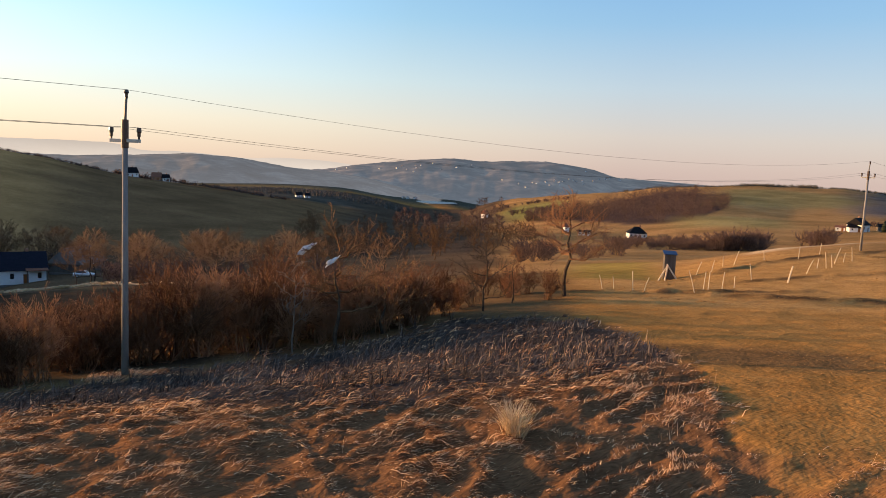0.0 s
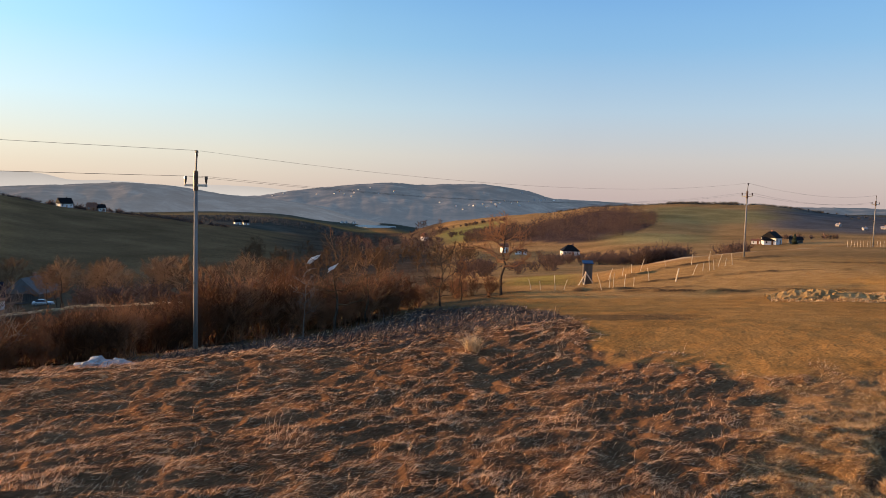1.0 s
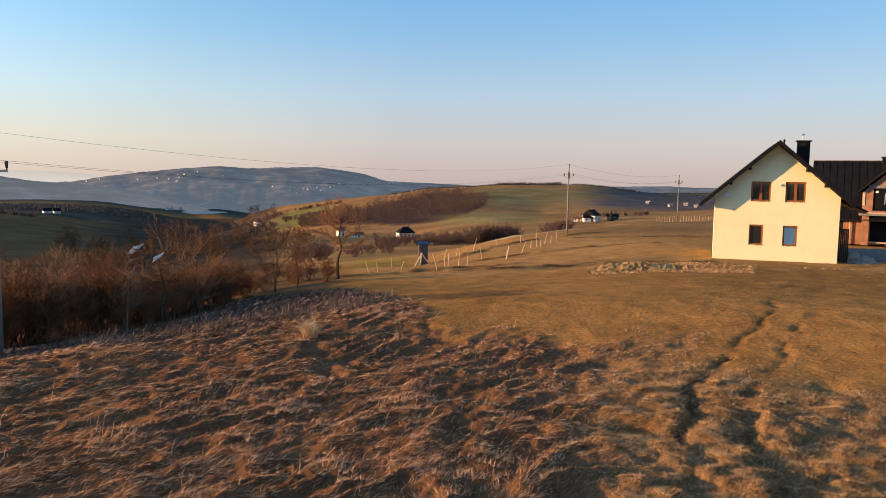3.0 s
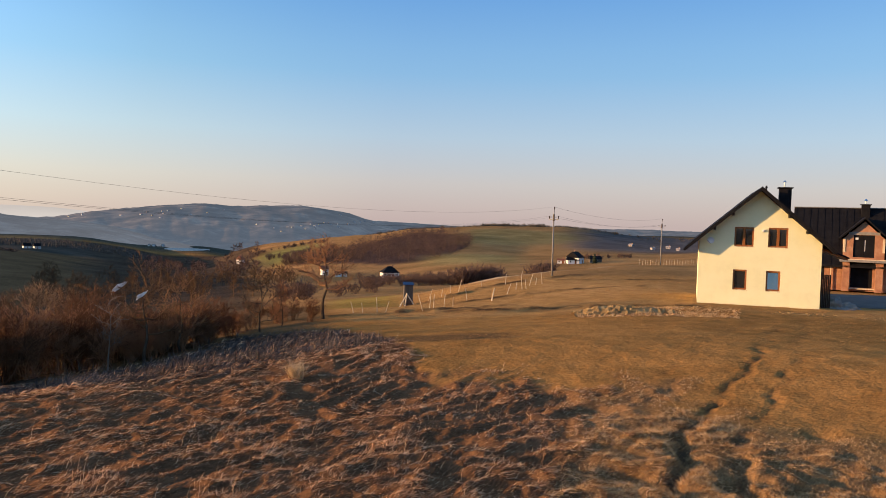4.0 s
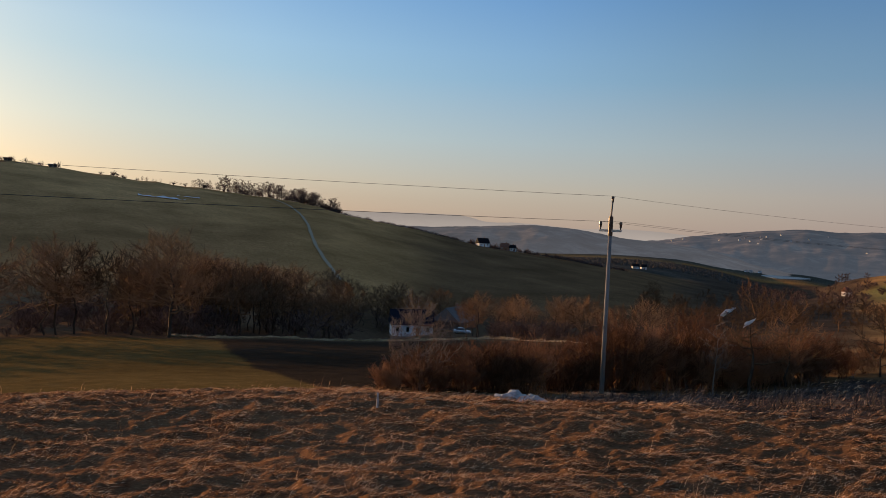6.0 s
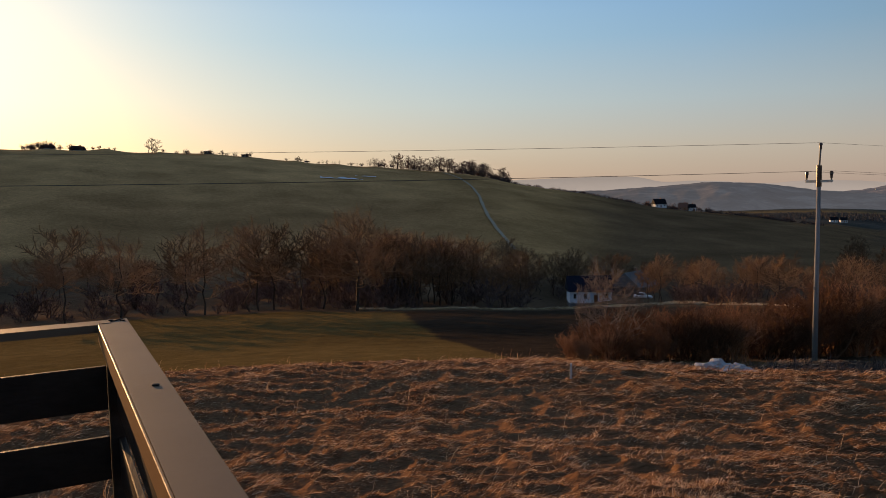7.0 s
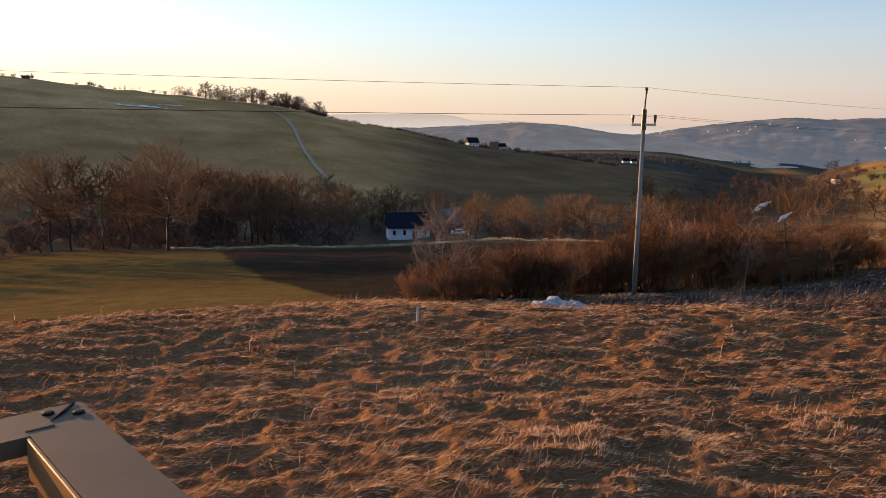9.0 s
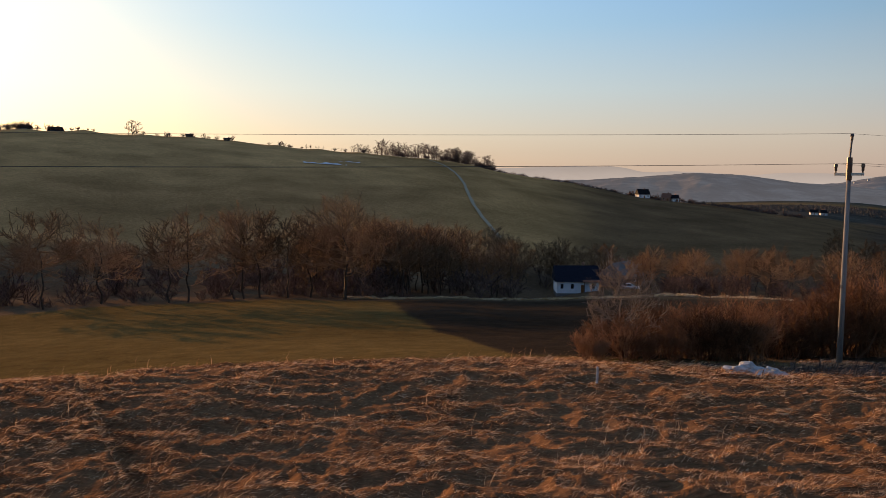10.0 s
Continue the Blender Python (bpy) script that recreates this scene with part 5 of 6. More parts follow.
peg.location = (-23.05, 17.24, gz(-23.05, 17.24) + 0.05)
tagged(peg, "short white marker post in the dry grass", "post")


def crumpled(name, m, sx, sy, sz, seed, label, category, mat=None):
    """A heap of thin film: a dome pushed into folds."""
    bm = bmesh.new()
    bmesh.ops.create_icosphere(bm, subdivisions=4, radius=1)
    for v in bm.verts:
        n = noise.noise(v.co * 1.7 + Vector((seed, 0, 0)))
        f2 = abs(noise.noise(v.co * 4.5 + Vector((0, seed, 0))))
        k = 1 + 0.55 * n - 0.35 * f2
        v.co = Vector((v.co.x * sx * k, v.co.y * sy * k, max(v.co.z, -0.08) * sz * k * (1.25 if v.co.x < 0 else 0.7)))
    me = bpy.data.meshes.new(name)
    bm.to_mesh(me)
    bm.free()
    me.materials.append(mat or M_plastic_dimmed)
    ob = new(name, me)
    ob.matrix_world = m
    return tagged(ob, label, category)


for a_, d_, sx, sy, sz, turn, seed, text in ((42.6, 32.6, 0.92, 0.62, 0.32, 35, 3.7, "crumpled white plastic sheet lying in the grass"),
                                             (41.2, 32.2, 0.55, 0.36, 0.22, 20, 8.0, "torn end of white plastic sheet in the grass")):
    xs, ys = pol(a_, d_)
    crumpled("plastic_sheet", pose(xs, ys, gz(xs, ys) + 0.14, 0, 0, turn), sx, sy, sz, seed, text, "plastic sheet")


def rubble(az, d, rx, ry, h, n, seed):
    """A heap of dug clods and stones."""
    r = random.Random(seed)
    x0, y0 = pol(az, d)
    ob = thing("earth_heap", pose(x0, y0, gz(x0, y0) - 0.1), "heap of dug earth clods and stones in rough grass", "earth heap", "earth heaps")
    bm = bmesh.new()
    bmesh.ops.create_grid(bm, x_segments=40, y_segments=24, size=1)
    for v in bm.verts:
        q = math.hypot(v.co.x, v.co.y)
        hh = max(0, 1 - q ** 2) * h * (0.7 + 0.6 * noise.noise(Vector((v.co.x * 4, v.co.y * 4, seed)))) + 0.3 * h * noise.noise(Vector((v.co.x * 11, v.co.y * 7, seed)))
        v.co = Vector((v.co.x * rx, v.co.y * ry, hh - 0.1))
    me = bpy.data.meshes.new("mound")
    bm.to_mesh(me)
    bm.free()
    me.materials.append(M_soil)
    p = new("mound", me)
    p.parent = ob
    for k in range(n):
        w, q = r.uniform(0, 6.28), math.sqrt(r.random())
        s = r.uniform(0.04, 0.11)
        bm = bmesh.new()
        bmesh.ops.create_icosphere(bm, subdivisions=1, radius=s)
        for v in bm.verts:
            v.co *= 1 + 0.9 * noise.noise(v.co * 9 + Vector((k, 0, 0)))
            v.co.z *= 0.6
        me = bpy.data.meshes.new("clod")
        bm.to_mesh(me)
        bm.free()
        me.materials.append(M_soil)
        c = new("clod", me)
        c.parent = ob
        c.location = (math.cos(w) * q * rx, math.sin(w) * q * ry, (1 - q * q) * h * 0.72)
    return ob


rubble(-10.2, 54.0, 4.2, 1.8, 0.8, 130, 1)
rubble(-15.0, 57.5, 3.0, 1.0, 0.22, 45, 2)
rubble(-21.0, 57.5, 4.0, 1.0, 0.22, 55, 3)
rubble(-26.5, 58.0, 4.0, 1.0, 0.22, 55, 4)
xs, ys = pol(-23.9, 65)
crumpled("tarpaulin_heap", pose(xs, ys, gz(xs, ys), 0, 0, -20), 1.3, 1.0, 0.75, 5.0, "grey tarpaulin thrown over building material", "tarpaulin", M_concrete)
xs, ys = pol(-25.3, 70)
tagged(new("pavement", mesh_of("pavement", block(xs - 5, ys - 3, gz(xs, ys) - 0.3, xs + 9, ys + 9, gz(xs, ys) + 0.12, 0.02), M_paving)), "grey paved yard between the houses", "paving", kind="structure")


# ---- cars ----
def car(name, m, paint, label, group=""):
    """A saloon: body lofted from cross-sections along its length, front towards local -y."""
    ob = thing(name, m, label, "car", group)
    ys_ = [-2.20, -2.12, -1.9, -1.2, -0.75, 0.0, 0.9, 1.45, 2.0, 2.18, 2.24]
    hood = [0.56, 0.66, 0.74, 0.86, 0.92, 0.94, 0.95, 0.96, 0.94, 0.86, 0.7]
    halfw = [0.60, 0.74, 0.83, 0.87, 0.88, 0.89, 0.88, 0.87, 0.83, 0.76, 0.66]
    v, f = [], []
    for y, hz, w in zip(ys_, hood, halfw):
        v += [(-w * 0.93, y, 0.22), (-w, y, 0.45), (-w * 0.98, y, hz - 0.14), (-w * 0.88, y, hz - 0.02), (0, y, hz + 0.03),
              (w * 0.88, y, hz - 0.02), (w * 0.98, y, hz - 0.14), (w, y, 0.45), (w * 0.93, y, 0.22)]
    for i in range(len(ys_) - 1):
        for k in range(8):
            f.append((i * 9 + k, i * 9 + k + 1, (i + 1) * 9 + k + 1, (i + 1) * 9 + k))
        f.append((i * 9 + 8, i * 9, (i + 1) * 9, (i + 1) * 9 + 8))
    f += [tuple(range(8, -1, -1)), tuple(range((len(ys_) - 1) * 9, len(ys_) * 9))]
    part("body", (v, f), paint, ob, smooth=True)
    cab = [(-0.80, 0.93, 0.74), (-0.15, 1.38, 0.60), (0.55, 1.43, 0.59), (1.05, 1.36, 0.58), (1.62, 0.95, 0.70)]
    gv, gf = [], []
    for y, z, w in cab:
        gv += [(-w, y, z), (-0.35 * w, y, z + 0.03), (0.35 * w, y, z + 0.03), (w, y, z)]
    for i in range(4):
        for k in range(3):
            gf.append((i * 4 + k, i * 4 + k + 1, (i + 1) * 4 + k + 1, (i + 1) * 4 + k))
    roof_faces = [gf[k] for k in (3, 4, 5, 6, 7, 8)]
    part("roof", (gv, roof_faces), paint, ob, smooth=True)
    part("windscreen", (gv, [gf[0], gf[1], gf[2]]), M_glass, ob)
    part("rear_window", (gv, [gf[9], gf[10], gf[11]]), M_glass, ob)
    for s in (-1, 1):
        i0 = 0 if s < 0 else 3
        side = [gv[i * 4 + i0] for i in range(5)]
        low = [(s * 0.80, y, 0.92) for y, z, w in cab]
        part("side_window", (side + low, [(i, i + 1, 6 + i, 5 + i) for i in range(4)]), M_glass, ob)
        part("pillar", tube([(s * 0.745, -0.78, 0.94), (s * 0.605, -0.15, 1.39)], [0.03, 0.03], 6), paint, ob)
        part("pillar", tube([(s * 0.75, 0.5, 0.94), (s * 0.6, 0.5, 1.42)], [0.035, 0.03], 6), M_rubber, ob)
        mir = part("wing_mirror", tube([(s * 0.86, -0.50, 1.0), (s * 0.95, -0.52, 1.03), (s * 1.03, -0.51, 1.03), (s * 1.06, -0.50, 1.02)], [0.05, 0.085, 0.085, 0.04], 10), M_silver, ob, "pale wing mirror", True)
        part("mirror_glass", block(s * 0.95 - 0.06, -0.432, 0.98, s * 0.95 + 0.06, -0.426, 1.09), M_glass, mir)
        hl = part("headlight", moved(tube([(0, 0, 0), (0, -0.06, 0), (0, -0.10, 0)], [0.17, 0.15, 0.05], 14), pose(s * 0.60, -2.06, 0.62) @ Matrix.Diagonal((1.0, 1.0, 0.5, 1))), M_chrome, ob, "clear chrome headlight", True)
        part("lamp_bowl", moved(tube([(0, 0, 0), (0, -0.02, 0)], [0.05, 0.045], 12), pose(s * 0.57, -2.15, 0.62)), M_glass, hl)
        part("tail_light", block(s * 0.62 - 0.14, 2.16, 0.68, s * 0.62 + 0.14, 2.22, 0.82, 0.02), M_roof_red, ob)
        for y in (-1.35, 1.35):
            wh = part("wheel", moved(tube([(-0.1, 0, 0), (-0.09, 0, 0), (0.09, 0, 0), (0.1, 0, 0)], [0.27, 0.31, 0.31, 0.27], 22), pose(s * 0.80, y, 0.31)), M_rubber, ob)
            part("rim", moved(tube([(0, 0, 0), (0.012 * s, 0, 0)], [0.2, 0.17], 14), pose(s * 0.905, y, 0.31)), M_silver, wh)
    gr = part("grille", block(-0.36, -2.225, 0.44, 0.36, -2.19, 0.64, 0.02), M_rubber, ob)
    for k in range(4):
        part("grille_bar", block(-0.34, -2.238, 0.46 + 0.045 * k, 0.34, -2.226, 0.475 + 0.045 * k), M_chrome, gr)
    part("bumper", block(-0.72, -2.25, 0.24, 0.72, -2.10, 0.42, 0.04), paint, ob)
    part("wiper", tube([(-0.5, -0.80, 0.955), (0.1, -0.62, 1.06)], [0.012, 0.01], 5), M_rubber, ob)
    return ob


cx, cy = 8.1, 13.0
car("car", pose(cx, cy, gz(cx, cy) + 0.02, 0, 0, -48), M_paint, "dark blue-grey saloon car parked on the grass")
xs, ys = pol(46.2, 190)
car("car", pose(xs, ys, gz(xs, ys), 0, 0, 130), M_silver, "silver car parked beside the valley cottage")

# ---- trees and shrubs ----
def tree_kind(seed, tall, wide, **kw):
    return skeleton(random.Random(seed), tall, wide, **kw)


def on_ground(az, d, rz=0.0):
    x, y = pol(az, d)
    return pose(x, y, gz(x, y) - 0.08, 0, 0, rz)


def shrub(seed):
    v, f = seg_arrays(tree_kind(seed, 1.0, 1.25, bare=0, limbs=14, subs=7, twigs=8, r0=0.011), 0.0029)
    return tagged(new("shrub", array_mesh("shrub", v, f, M_twig)), "bare reddish-brown shrub in the hedge below the meadow", "shrub", "hedge shrubs")


shrubs = [shrub(40 + k) for k in range(7)]
rng = random.Random(9)
places = []
for k in range(112):
    a_ = 19.5 + 32.5 * (k + rng.random()) / 112
    front = np.interp(a_, [18, 25, 34, 37.5, 40, 45, 52], [53, 47.5, 45, 43.6, 41, 39.3, 37.4])
    d_ = front + rng.choice((0.2, 1.2, 2.6, 4.5, 7.0)) + rng.uniform(0, 1)
    h_ = np.interp(a_, [18, 22, 25, 29, 35, 36.6, 38, 42, 46, 52], [2.2, 2.8, 3.3, 4.0, 4.1, 3.3, 3.0, 3.0, 2.8, 1.7]) * (rng.uniform(0.45, 0.8) if rng.random() < 0.4 else rng.uniform(0.82, 1.15))
    places.append((a_, d_, h_))
for k in range(6):
    places.append((rng.uniform(48.5, 54.5), rng.uniform(37.2, 39.0), rng.uniform(0.9, 1.7)))
for k in range(9):
    places.append((rng.uniform(14, 20), rng.uniform(56, 66), rng.uniform(1.3, 2.4)))
for i, (a_, d_, h_) in enumerate(places):
    m = on_ground(a_, d_, rng.uniform(0, 360))
    sc = (h_ * rng.uniform(0.85, 1.2), h_ * rng.uniform(0.85, 1.2), h_)
    if i < 7:
        shrubs[i].matrix_world = m
        shrubs[i].scale = sc
    else:
        copy_thing(shrubs[i % 7], m).scale = sc

plant("tree", tree_kind(3, 6.4, 5.2, bare=0.36, limbs=12, subs=8, twigs=8, r0=0.17), 1, on_ground(13.3, 60), "bare round-crowned tree at the meadow's edge", "tree", "", 0.011)
plant("tree", tree_kind(7, 4.6, 3.8, bare=0.15, limbs=10, subs=6, twigs=6, r0=0.09), 1, on_ground(18.0, 53), "small bare fruit tree at the meadow's edge", "tree", "", 0.010, mats=(M_bark, M_bark))
plant("tree", tree_kind(8, 3.4, 2.4, bare=0.2, limbs=8, subs=5, twigs=6, r0=0.06), 1, on_ground(16.4, 57), "slender bare sapling at the meadow's edge", "tree", "", 0.010)
plant("tree", tree_kind(12, 5.9, 4.2, bare=0.3, limbs=10, subs=6, twigs=6, r0=0.13), 1, on_ground(26.0, 45.5), "bare pale-barked tree with plastic caught in it", "tree", "", 0.011, mats=(M_bark, M_twig_dull))
plant("tree", tree_kind(13, 5.0, 3.6, bare=0.3, limbs=9, subs=6, twigs=6, r0=0.10), 1, on_ground(23.6, 48.5), "bare pale-barked tree standing in the hedge", "tree", "", 0.011, mats=(M_bark, M_twig_dull))
plant("tree", tree_kind(15, 4.4, 2.0, bare=0.3, limbs=9, subs=4, twigs=3, r0=0.055, leader=0.85, lean=0.04), 1, on_ground(28.4, 45.3), "thin dead tree beside the hedge", "tree", "", 0.010, mats=(M_pale_twig, M_pale_twig))
plant("tree", tree_kind(21, 4.9, 4.2, bare=0.12, limbs=16, subs=8, twigs=7, r0=0.06), 1, on_ground(50.0, 41.2), "pale-twigged young tree at the end of the hedge", "tree", "", 0.010, mats=(M_pale_twig, M_pale_twig))
for a_, e_, d_, s_ in ((27.7, -5.2, 45.2, 0.34), (26.3, -5.85, 45.0, 0.27)):
    xs, ys = pol(a_, d_)
    crumpled("plastic_bag", pose(xs, ys, EYE + d_ * math.tan(radians(e_)), 40, -38, 35), s_ * 1.25, s_ * 0.3, s_ * 0.55, s_ * 20, "white plastic film caught in bare branches", "plastic bag", M_rag)

plant("tree", tree_kind(31, 13.6, 14.0, bare=0.24, limbs=18, subs=9, twigs=9, r0=0.3), 1, on_ground(67.9, 109.0), "broad round-crowned bare tree at the field's far edge", "tree", "", 0.024, mats=(M_bark, M_twig_dull))
# valley wood below the field
wood = [plant("tree", tree_kind(60 + k, 1.0, 0.75 + 0.06 * k, bare=(0.2, 0.44, 0.26, 0.40, 0.32)[k], limbs=11, subs=7, twigs=7, r0=0.015), 1, Matrix(), "tall bare tree in the valley wood beyond the field", "tree",
              "valley wood trees", 0.0031, mats=(M_bark, M_twig_dull)) for k in range(5)]
places = []
for a_ in (70.4, 72.0, 74.0, 75.1, 75.8, 78.9, 80.2, 84.5, 88.0):
    places.append((a_, rng.uniform(109, 113), rng.uniform(10.5, 12.5)))
for k in range(92):
    a_ = rng.uniform(55, 99) if k % 3 == 0 else rng.uniform(55, 71)
    d_ = rng.uniform(128 if a_ > 64 else 116, 175)
    places.append((a_, d_, rng.uniform(9, 12.5) * (0.7 if a_ < 58.5 or a_ > 70 else 1)))
for k in range(20):
    places.append((rng.uniform(47.5, 57), rng.uniform(205, 235), rng.uniform(8, 11)))
for k in range(26):
    places.append((rng.uniform(28, 47.5), rng.uniform(130, 200), rng.uniform(6, 9)))
for i, (a_, d_, h_) in enumerate(places):
    m = on_ground(a_, d_, rng.uniform(0, 360))
    if i < 5:
        wood[i].matrix_world = m
        wood[i].scale = (h_, h_, h_)
    else:
        copy_thing(wood[i % 5], m).scale = (h_, h_, h_)

# far woods, hedges and skyline trees
far_kinds = [seg_arrays(tree_kind(80 + k, 1.0, 0.8, bare=0.15, limbs=7, subs=4, twigs=4, r0=0.026), 0.0085) for k in range(5)]
mini_kinds = [seg_arrays(tree_kind(85 + k, 1.0, 0.8, bare=0.1, limbs=6, subs=3, twigs=2, r0=0.04), 0.022) for k in range(4)]
soft_kinds = [seg_arrays(tree_kind(185 + k, 1.0, 0.55 + 0.1 * k, bare=(0.05, 0.2, 0.1, 0.28, 0.04)[k], limbs=7, subs=4, twigs=3, r0=0.03), 0.0085) for k in range(5)]
dim_kinds = [seg_arrays(tree_kind(290 + k, 1.0, 1.7, bare=0, limbs=9, subs=4, twigs=2, r0=0.018), 0.013) for k in range(4)]
slope_kinds = [seg_arrays(tree_kind(285 + k, 1.0, 0.75 + 0.08 * k, bare=(0.03, 0.1, 0.05, 0.12, 0.04)[k], limbs=9, subs=3, twigs=1, r0=0.016), 0.0058) for k in range(5)]
low_kinds = [seg_arrays(tree_kind(95 + k, 1.0, 1.8, bare=0, limbs=7, subs=3, twigs=2, r0=0.03), 0.028) for k in range(4)]


def far_places(n, a0, a1, d0, d1, h0, h1, r):
    out = []
    for k in range(n):
        x, y = pol(r.uniform(a0, a1), r.uniform(d0, d1))
        out.append((x, y, r.uniform(h0, h1)))
    x, y = np.array([p[0] for p in out]), np.array([p[1] for p in out])
    z = broad_height(x, y)
    return [(p[0], p[1], zz - 0.3, p[2]) for p, zz in zip(out, z)]


r2 = random.Random(33)
hill_wood = []
for k in range(560):
    a_ = r2.uniform(2.0, 16.2)
    base, deep = np.interp(a_, WOOD_EDGE[0], WOOD_EDGE[1]), np.interp(a_, WOOD_EDGE[0], WOOD_EDGE[2])
    hill_wood.append((*pol(a_, base + r2.uniform(0, deep)), r2.uniform(5.5, 11)))
zz = broad_height(np.array([p[0] for p in hill_wood]), np.array([p[1] for p in hill_wood]))
stand("wood_understory", far_places(75, 55, 99, 116, 165, 2.5, 5, r2) + far_places(25, 46, 57, 200, 235, 2.5, 5, r2) + far_places(46, 29, 44.5, 122, 185, 2, 4, r2) + far_places(44, 63, 98, 111, 121, 1.2, 3, r2), dim_kinds, M_wood_far, "brown brush under the valley wood", "brush")
stand("hill_wood", [(p[0], p[1], z_ - 0.3, p[2]) for p, z_ in zip(hill_wood, zz)], slope_kinds, M_wood_far, "bare russet wood on the eastern hillside", "wood")
scrub_kinds = [seg_arrays(tree_kind(195 + k, 1.0, 2.6, bare=0, limbs=8, subs=3, twigs=2, r0=0.03), 0.03) for k in range(4)]
brow_kinds = [seg_arrays(tree_kind(205 + k, 1.0, 3.0, bare=0, limbs=7, subs=2, twigs=1, r0=0.05), 0.05) for k in range(4)]
stand("ridge_scrub", far_places(46, 63, 97, 600, 612, 1.2, 3.2, r2) + far_places(10, 84, 97, 604, 614, 3, 4.5, r2) + far_places(34, 55.8, 63.5, 598, 622, 1.6, 3.4, r2) + far_places(20, 55.8, 60.3, 600, 622, 2.5, 4.5, r2), scrub_kinds, M_wood_far, "low scrub along the western skyline", "scrub")
stand("ridge_trees", far_places(60, 56.0, 64.5, 598, 625, 8, 13, r2) + far_places(60, 56.0, 66.5, 598, 625, 4, 8, r2) + far_places(34, 62, 70, 600, 612, 1.8, 4, r2) + far_places(3, 81.2, 82.2, 606, 612, 9, 12, r2),
      soft_kinds, M_wood_far, "bare trees along the western skyline", "trees")
stand("ridge_hedge", far_places(110, 46, 56.5, 596, 630, 0.7, 1.9, r2) + far_places(70, 34, 41.4, 622, 655, 1.0, 3.0, r2) + far_places(30, 41.4, 46, 676, 695, 2, 4.5, r2), brow_kinds, M_wood_far, "low dark hedge along the western ridge", "hedge")
stand("valley_thicket", far_places(100, 15, 33, 205, 420, 5, 9, r2) + far_places(14, 30, 50, 215, 260, 3, 5, r2), far_kinds, M_twig_dull, "bare brown thickets in the valley bottom", "thicket")
stand("far_thicket", far_places(70, 18, 26, 420, 1000, 7, 11, r2), mini_kinds, M_wood_far, "bare brown woods down the valley", "thicket")
stand("lane_hedge", far_places(50, 4, 10.5, 250, 320, 2.5, 4.5, r2) + far_places(34, -0.3, 3.4, 250, 280, 4.5, 6.5, r2) + far_places(24, 3, 6, 250, 270, 2.2, 4, r2) + far_places(14, -4.2, -2.2, 290, 315, 4, 6, r2) + far_places(26, 9, 17, 150, 210, 2, 5, r2), dim_kinds, M_wood_far, "brown hedgerow along the lane", "hedge")
stand("hill_hedges", far_places(36, 12, 19, 650, 700, 3, 5, r2) + far_places(16, -10, -5.6, 470, 485, 2, 3.6, r2) + far_places(30, 13, 18.5, 780, 800, 2, 4, r2), low_kinds, M_wood_far, "dark hedges between the eastern fields", "hedge")
stand("skyline_wood", far_places(430, -9, 9.5, 890, 1000, 1.0, 2.2, r2) + far_places(60, -3.5, 1.5, 900, 940, 1.8, 3.2, r2) + far_places(60, -22, -8, 800, 1300, 1.4, 2.8, r2), brow_kinds, M_spruce, "dark bare wood along the eastern skyline", "wood")


def spruce_kind(seed, rows=4):
    """A small conifer: a stack of ragged skirts, one unit tall."""
    r = random.Random(seed)
    v, f = [], []
    for k in range(rows):
        lo, hi = 0.05 + 0.85 * k / rows, min(1.0, 0.05 + 0.85 * (k + 1.6) / rows)
        n = len(v)
        for q in range(7):
            w = 2 * math.pi * q / 7 + k
            rad = (0.24 - 0.19 * k / rows) * r.uniform(0.75, 1.2)
            v.append((math.cos(w) * rad, math.sin(w) * rad, lo - 0.03 * r.random()))
        v.append((r.gauss(0, 0.008), r.gauss(0, 0.008), hi))
        f += [(n + q, n + (q + 1) % 7, n + 7) for q in range(7)]
    return np.array(v), np.array(f)


spruces = [spruce_kind(70 + k) for k in range(5)]
stand("spruce_shoulder", far_places(1500, 24.8, 42.5, 930, 1130, 3.0, 5.5, r2), spruces, M_spruce, "dark spruce wood on the shoulder above the lake", "wood")
xs, ys = pol(-7.35, 421)
spruce_v, spruce_f = spruce_kind(77, 8)
garden = tagged(new("spruce", array_mesh("spruce", spruce_v * np.array([9.0, 9.0, 6.2]), spruce_f, M_needle)), "dark garden spruce beside the white farm", "tree")
garden.location = (xs, ys, gz(xs, ys) - 0.3)


# old snow on the west hill
for a0, a1, d0, d1 in ((67.0, 70.2, 480, 490), (66.0, 67.6, 499, 504)):
    aa, dd = np.meshgrid(np.radians(np.linspace(a0, a1, 24)), np.linspace(0, 1, 6), indexing="ij")
    span = d0 + (d1 - d0) * dd * (0.5 + 0.25 * np.sin(aa * 170) + 0.25 * np.sin(aa * 410 + 1)) - (aa - aa.min()) * 60
    x, y = (-np.sin(aa) * span).ravel(), (np.cos(aa) * span).ravel()
    z = broad_height(x, y) + 0.5
    i, j = np.meshgrid(np.arange(23), np.arange(5), indexing="ij")
    f = np.stack([i * 6 + j, i * 6 + j + 1, (i + 1) * 6 + j + 1, (i + 1) * 6 + j], -1).reshape(-1, 4)
    tagged(new("snow_patch", array_mesh("snow_patch", np.stack([x, y, z], 1), f, M_snow, True)), "thin leftover snow patch on the hillside", "snow", "snow patches")


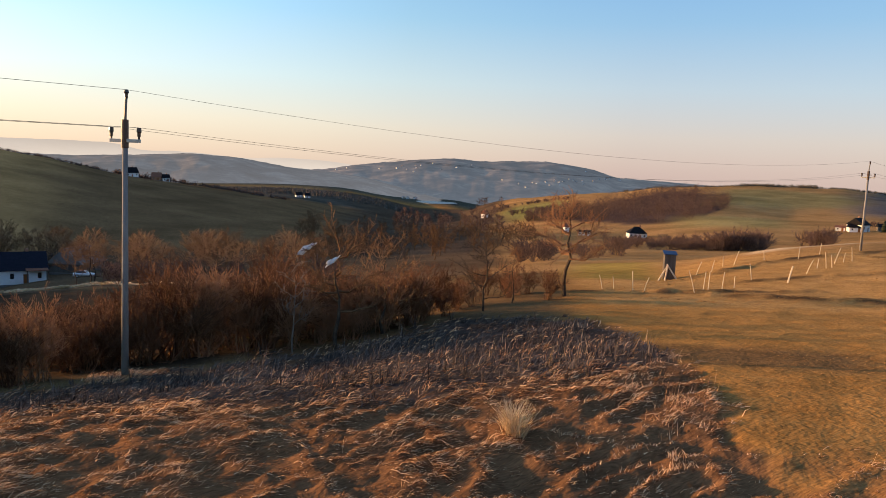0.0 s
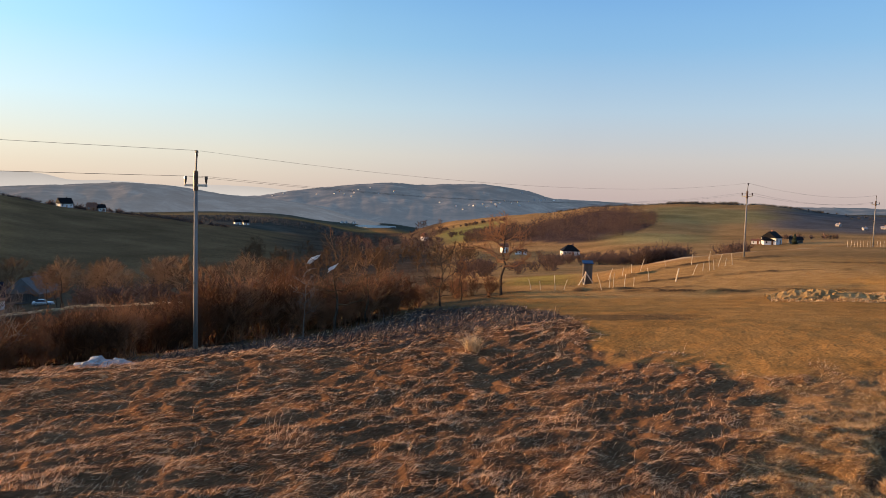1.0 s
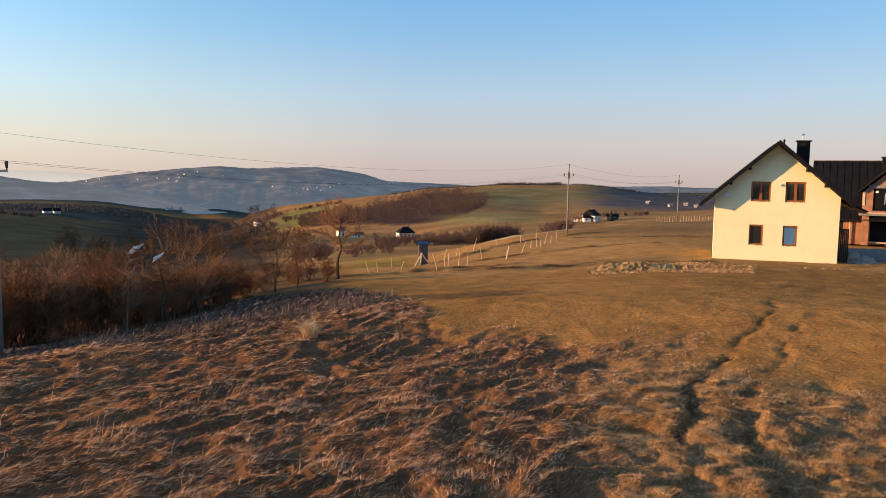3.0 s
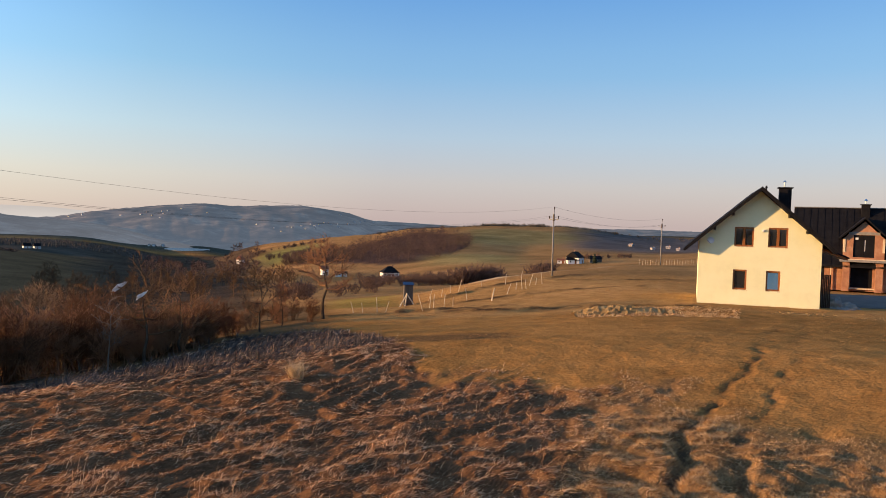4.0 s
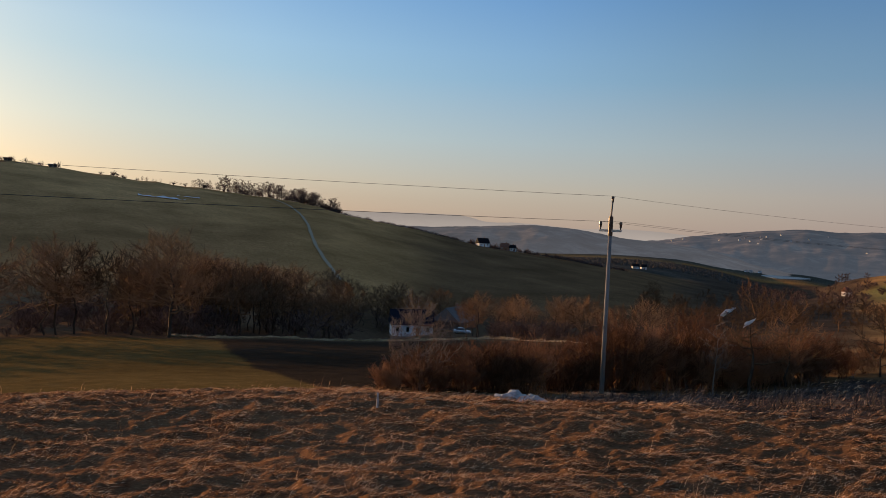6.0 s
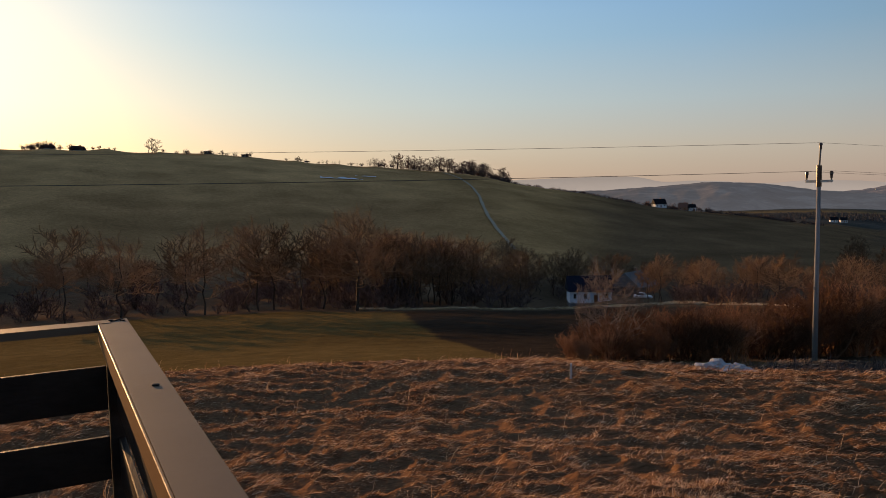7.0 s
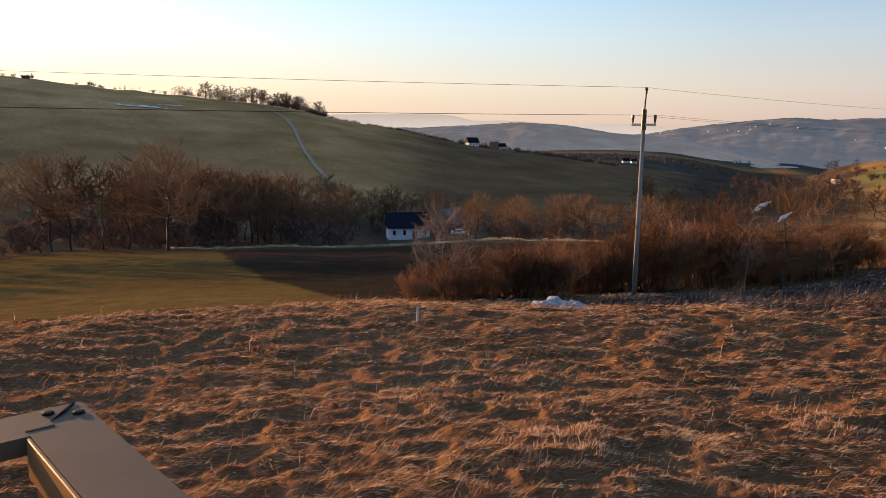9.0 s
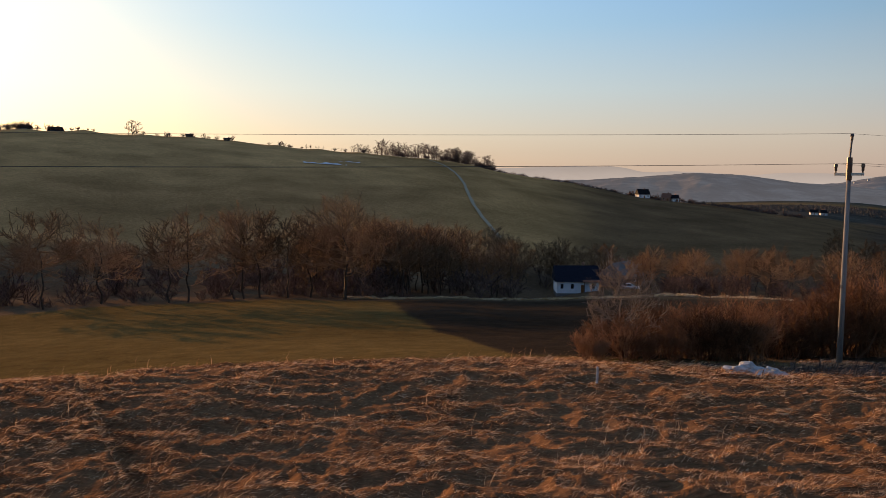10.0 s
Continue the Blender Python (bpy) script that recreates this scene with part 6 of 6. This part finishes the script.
# ---- grass ----
def blades(name, n, a0, a1, d0, d1, keep, length, width, lie, mat, label, seed, power=1.0, tuft=1, crest=0.0, droop=0.35, fan=0.0, plain=False):
    """Bent blades in one mesh: each a tapering strip of two lengths, combed along a drifting direction."""
    r = np.random.RandomState(seed)
    m = n // tuft
    a = r.uniform(a0, a1, m)
    d = (d0 ** power + (d1 ** power - d0 ** power) * r.rand(m)) ** (1 / power)
    x, y = -np.sin(np.radians(a)) * d, np.cos(np.radians(a)) * d
    ok = r.rand(m) < keep(x, y) * (1 if crest == 0 else 1 - crest + crest * smooth_step(-0.10, 0.12, tussock(x, y)))
    x, y = np.repeat(x[ok], tuft), np.repeat(y[ok], tuft)
    k = len(x)
    x, y = x + r.normal(0, 0.05, k), y + r.normal(0, 0.05, k)
    d = np.hypot(x, y)
    z = height(x, y)
    comb = 0.8 + 0.7 * vnoise(x * 0.22, y * 0.22, 51) + 0.8 * vnoise(x * 0.9, y * 0.9, 52) + r.normal(0, 0.38 + fan, k)
    L = length * r.uniform(0.6, 1.3, k) * (0.8 + 0.5 * vnoise(x * 0.7, y * 0.7, 53))
    w = width * r.uniform(0.6, 1.4, k) * (0.6 + d / 28)
    up = np.clip(lie + r.normal(0, 0.25, k), 0.05, 1.5)
    hx, hy = np.cos(comb), np.sin(comb)
    p0 = np.stack([x, y, z - 0.02], 1)
    d1_ = np.stack([hx * np.cos(up), hy * np.cos(up), np.sin(up)], 1)
    up2 = up * droop - 0.15
    d2_ = np.stack([hx * np.cos(up2), hy * np.cos(up2), np.sin(up2)], 1)
    p1 = p0 + d1_ * (L * 0.5)[:, None]
    p2 = p1 + d2_ * (L * 0.55)[:, None]
    spin = r.uniform(-0.9, 0.9, k)
    side = np.stack([-hy * np.cos(spin), hx * np.cos(spin), np.sin(spin)], 1) * w[:, None] * 0.5
    if plain:
        v = np.stack([p0 - side, p0 + side, p2], 1).reshape(-1, 3)
        return tagged(new(name, array_mesh(name, v, np.arange(3 * k).reshape(-1, 3), mat)), label, "grass", kind="stuff")
    v = np.stack([p0 - side, p0 + side, p1 - side * 0.8, p1 + side * 0.8, p2], 1).reshape(-1, 3)
    b = np.arange(k)[:, None] * 5
    f = np.concatenate([b + np.array([[0, 1, 3]]), b + np.array([[0, 3, 2]]), b + np.array([[2, 3, 4]])])
    return tagged(new(name, array_mesh(name, v, f, mat)), label, "grass", kind="stuff")


def swathes(x, y):
    """Share of the long lodged grass."""
    return dry_zone(x, y) * (1 - 0.85 * weed_zone(x, y)) * (1 - 0.95 * np.clip(rut_depth(x, y), 0, 1)) * (1 - 0.8 * rough_zone(x, y))


def drive_turf(x, y):
    """Share of the short clumped grass by the drive."""
    return dry_zone(x, y) * rough_zone(x, y) * (1 - 0.95 * np.clip(rut_depth(x, y), 0, 1))


blades("dry_grass", 190000, -12, 98, 6.5, 38.5, swathes, 0.27, 0.009, 0.42, M_straw, "matted tussocks of long dry straw-coloured grass", 1, 1.0, 6, 0.9)
blades("lodged_grass", 120000, -12, 98, 6.5, 38.5, swathes, 0.36, 0.008, 0.22, M_straw, "long dry grass lying combed over the tussocks", 11, 1.0, 5, 0.75)
blades("grass_mat", 900000, -12, 98, 6.5, 38.5, swathes, 0.19, 0.011, 0.40, M_straw, "short matted dead grass between the tussocks", 12, 1.0, 3, 0.75, 0.6, 0.3, True)
blades("drive_turf", 800000, -30, 4, 9.5, 29, drive_turf, 0.15, 0.008, 0.62, M_tuft, "short clumped yellow-brown grass by the drive", 13, 0.35, 5, 0.35, 0.6, 0.9, True)
blades("far_dry_grass", 30000, 10, 56, 31, 50, lambda x, y: dry_zone(x, y) * (1 - 0.8 * weed_zone(x, y)), 0.40, 0.014, 0.7, M_straw, "dry grass thinning out below the hedge", 2, 1.0, 4)
blades("dead_weeds", 42000, 5, 48, 31, 50, weed_zone, 0.40, 0.012, 0.75, M_weed_shadowed, "grey dead weeds in front of the hedge", 21, 1.0, 4)
blades("weed_stalks", 7000, 5, 46, 31, 50, lambda x, y: weed_zone(x, y) * (vnoise(x * 0.5, y * 0.5, 65) > -0.1), 0.75, 0.011, 1.25, M_weed_shadowed, "upright grey weed plumes", 22, 1.0, 9, 0.0, 0.85, 1.2)
blades("grass_stalks", 6500, -30, 98, 8, 45, lambda x, y: dry_zone(x, y) * (vnoise(x * 0.3, y * 0.3, 61) > -0.1) * (1 - 0.8 * rough_zone(x, y)), 0.65, 0.006, 1.2, M_straw, "thin upright dead grass stalks", 3, 1.2, 2, 0.0, 0.8)
blades("meadow_grass", 170000, -32, 13, 19, 62, lambda x, y: (1 - dry_zone(x, y)) * 0.9 * (1 - 0.9 * np.clip(rut_depth(x, y), 0, 1)), 0.075, 0.012, 0.5, M_lawn, "short brownish meadow grass", 4, 1.2, 3, 0.0, 0.6, 0.8, True)
blades("plateau_grass", 26000, -32, 13, 58, 100, lambda x, y: 0.3 + 0.7 * (vnoise(x * 0.3, y * 0.3, 62) > 0), 0.16, 0.014, 0.45, M_lawn, "rough pale grass on the plateau", 5, 1.0, 4)
blades("field_rim_grass", 18000, 36, 68, 110.5, 112.5, lambda x, y: 0.4 + 0.6 * (vnoise(x * 0.2, y * 0.2, 63) > -0.2), 0.6, 0.014, 0.9, M_pale, "pale grass rim along the field's far edge", 6, 1.0, 4)
blades("pole_foot_grass", 1600, 34.5, 38.5, 40.6, 42.4, lambda x, y: 1.0 + 0 * x, 0.45, 0.012, 0.8, M_straw, "pale grass tuft round the pole's foot", 7, 1.0, 4)
blades("pale_tuft", 420, 15.1, 15.75, 28.7, 29.2, lambda x, y: 1.0 + 0 * x, 0.85, 0.009, 1.15, M_pale, "tall pale grass tuft", 8, 1.0, 6, 0.0, 0.85, 2.0)
blades("heap_grass", 14000, -17.5, -6.0, 51, 57.5, lambda x, y: 0.3 + 0.7 * (vnoise(x * 0.6, y * 0.6, 64) > 0), 0.26, 0.012, 0.8, M_tuft, "dry grass growing through the earth heap", 9, 1.0, 4)
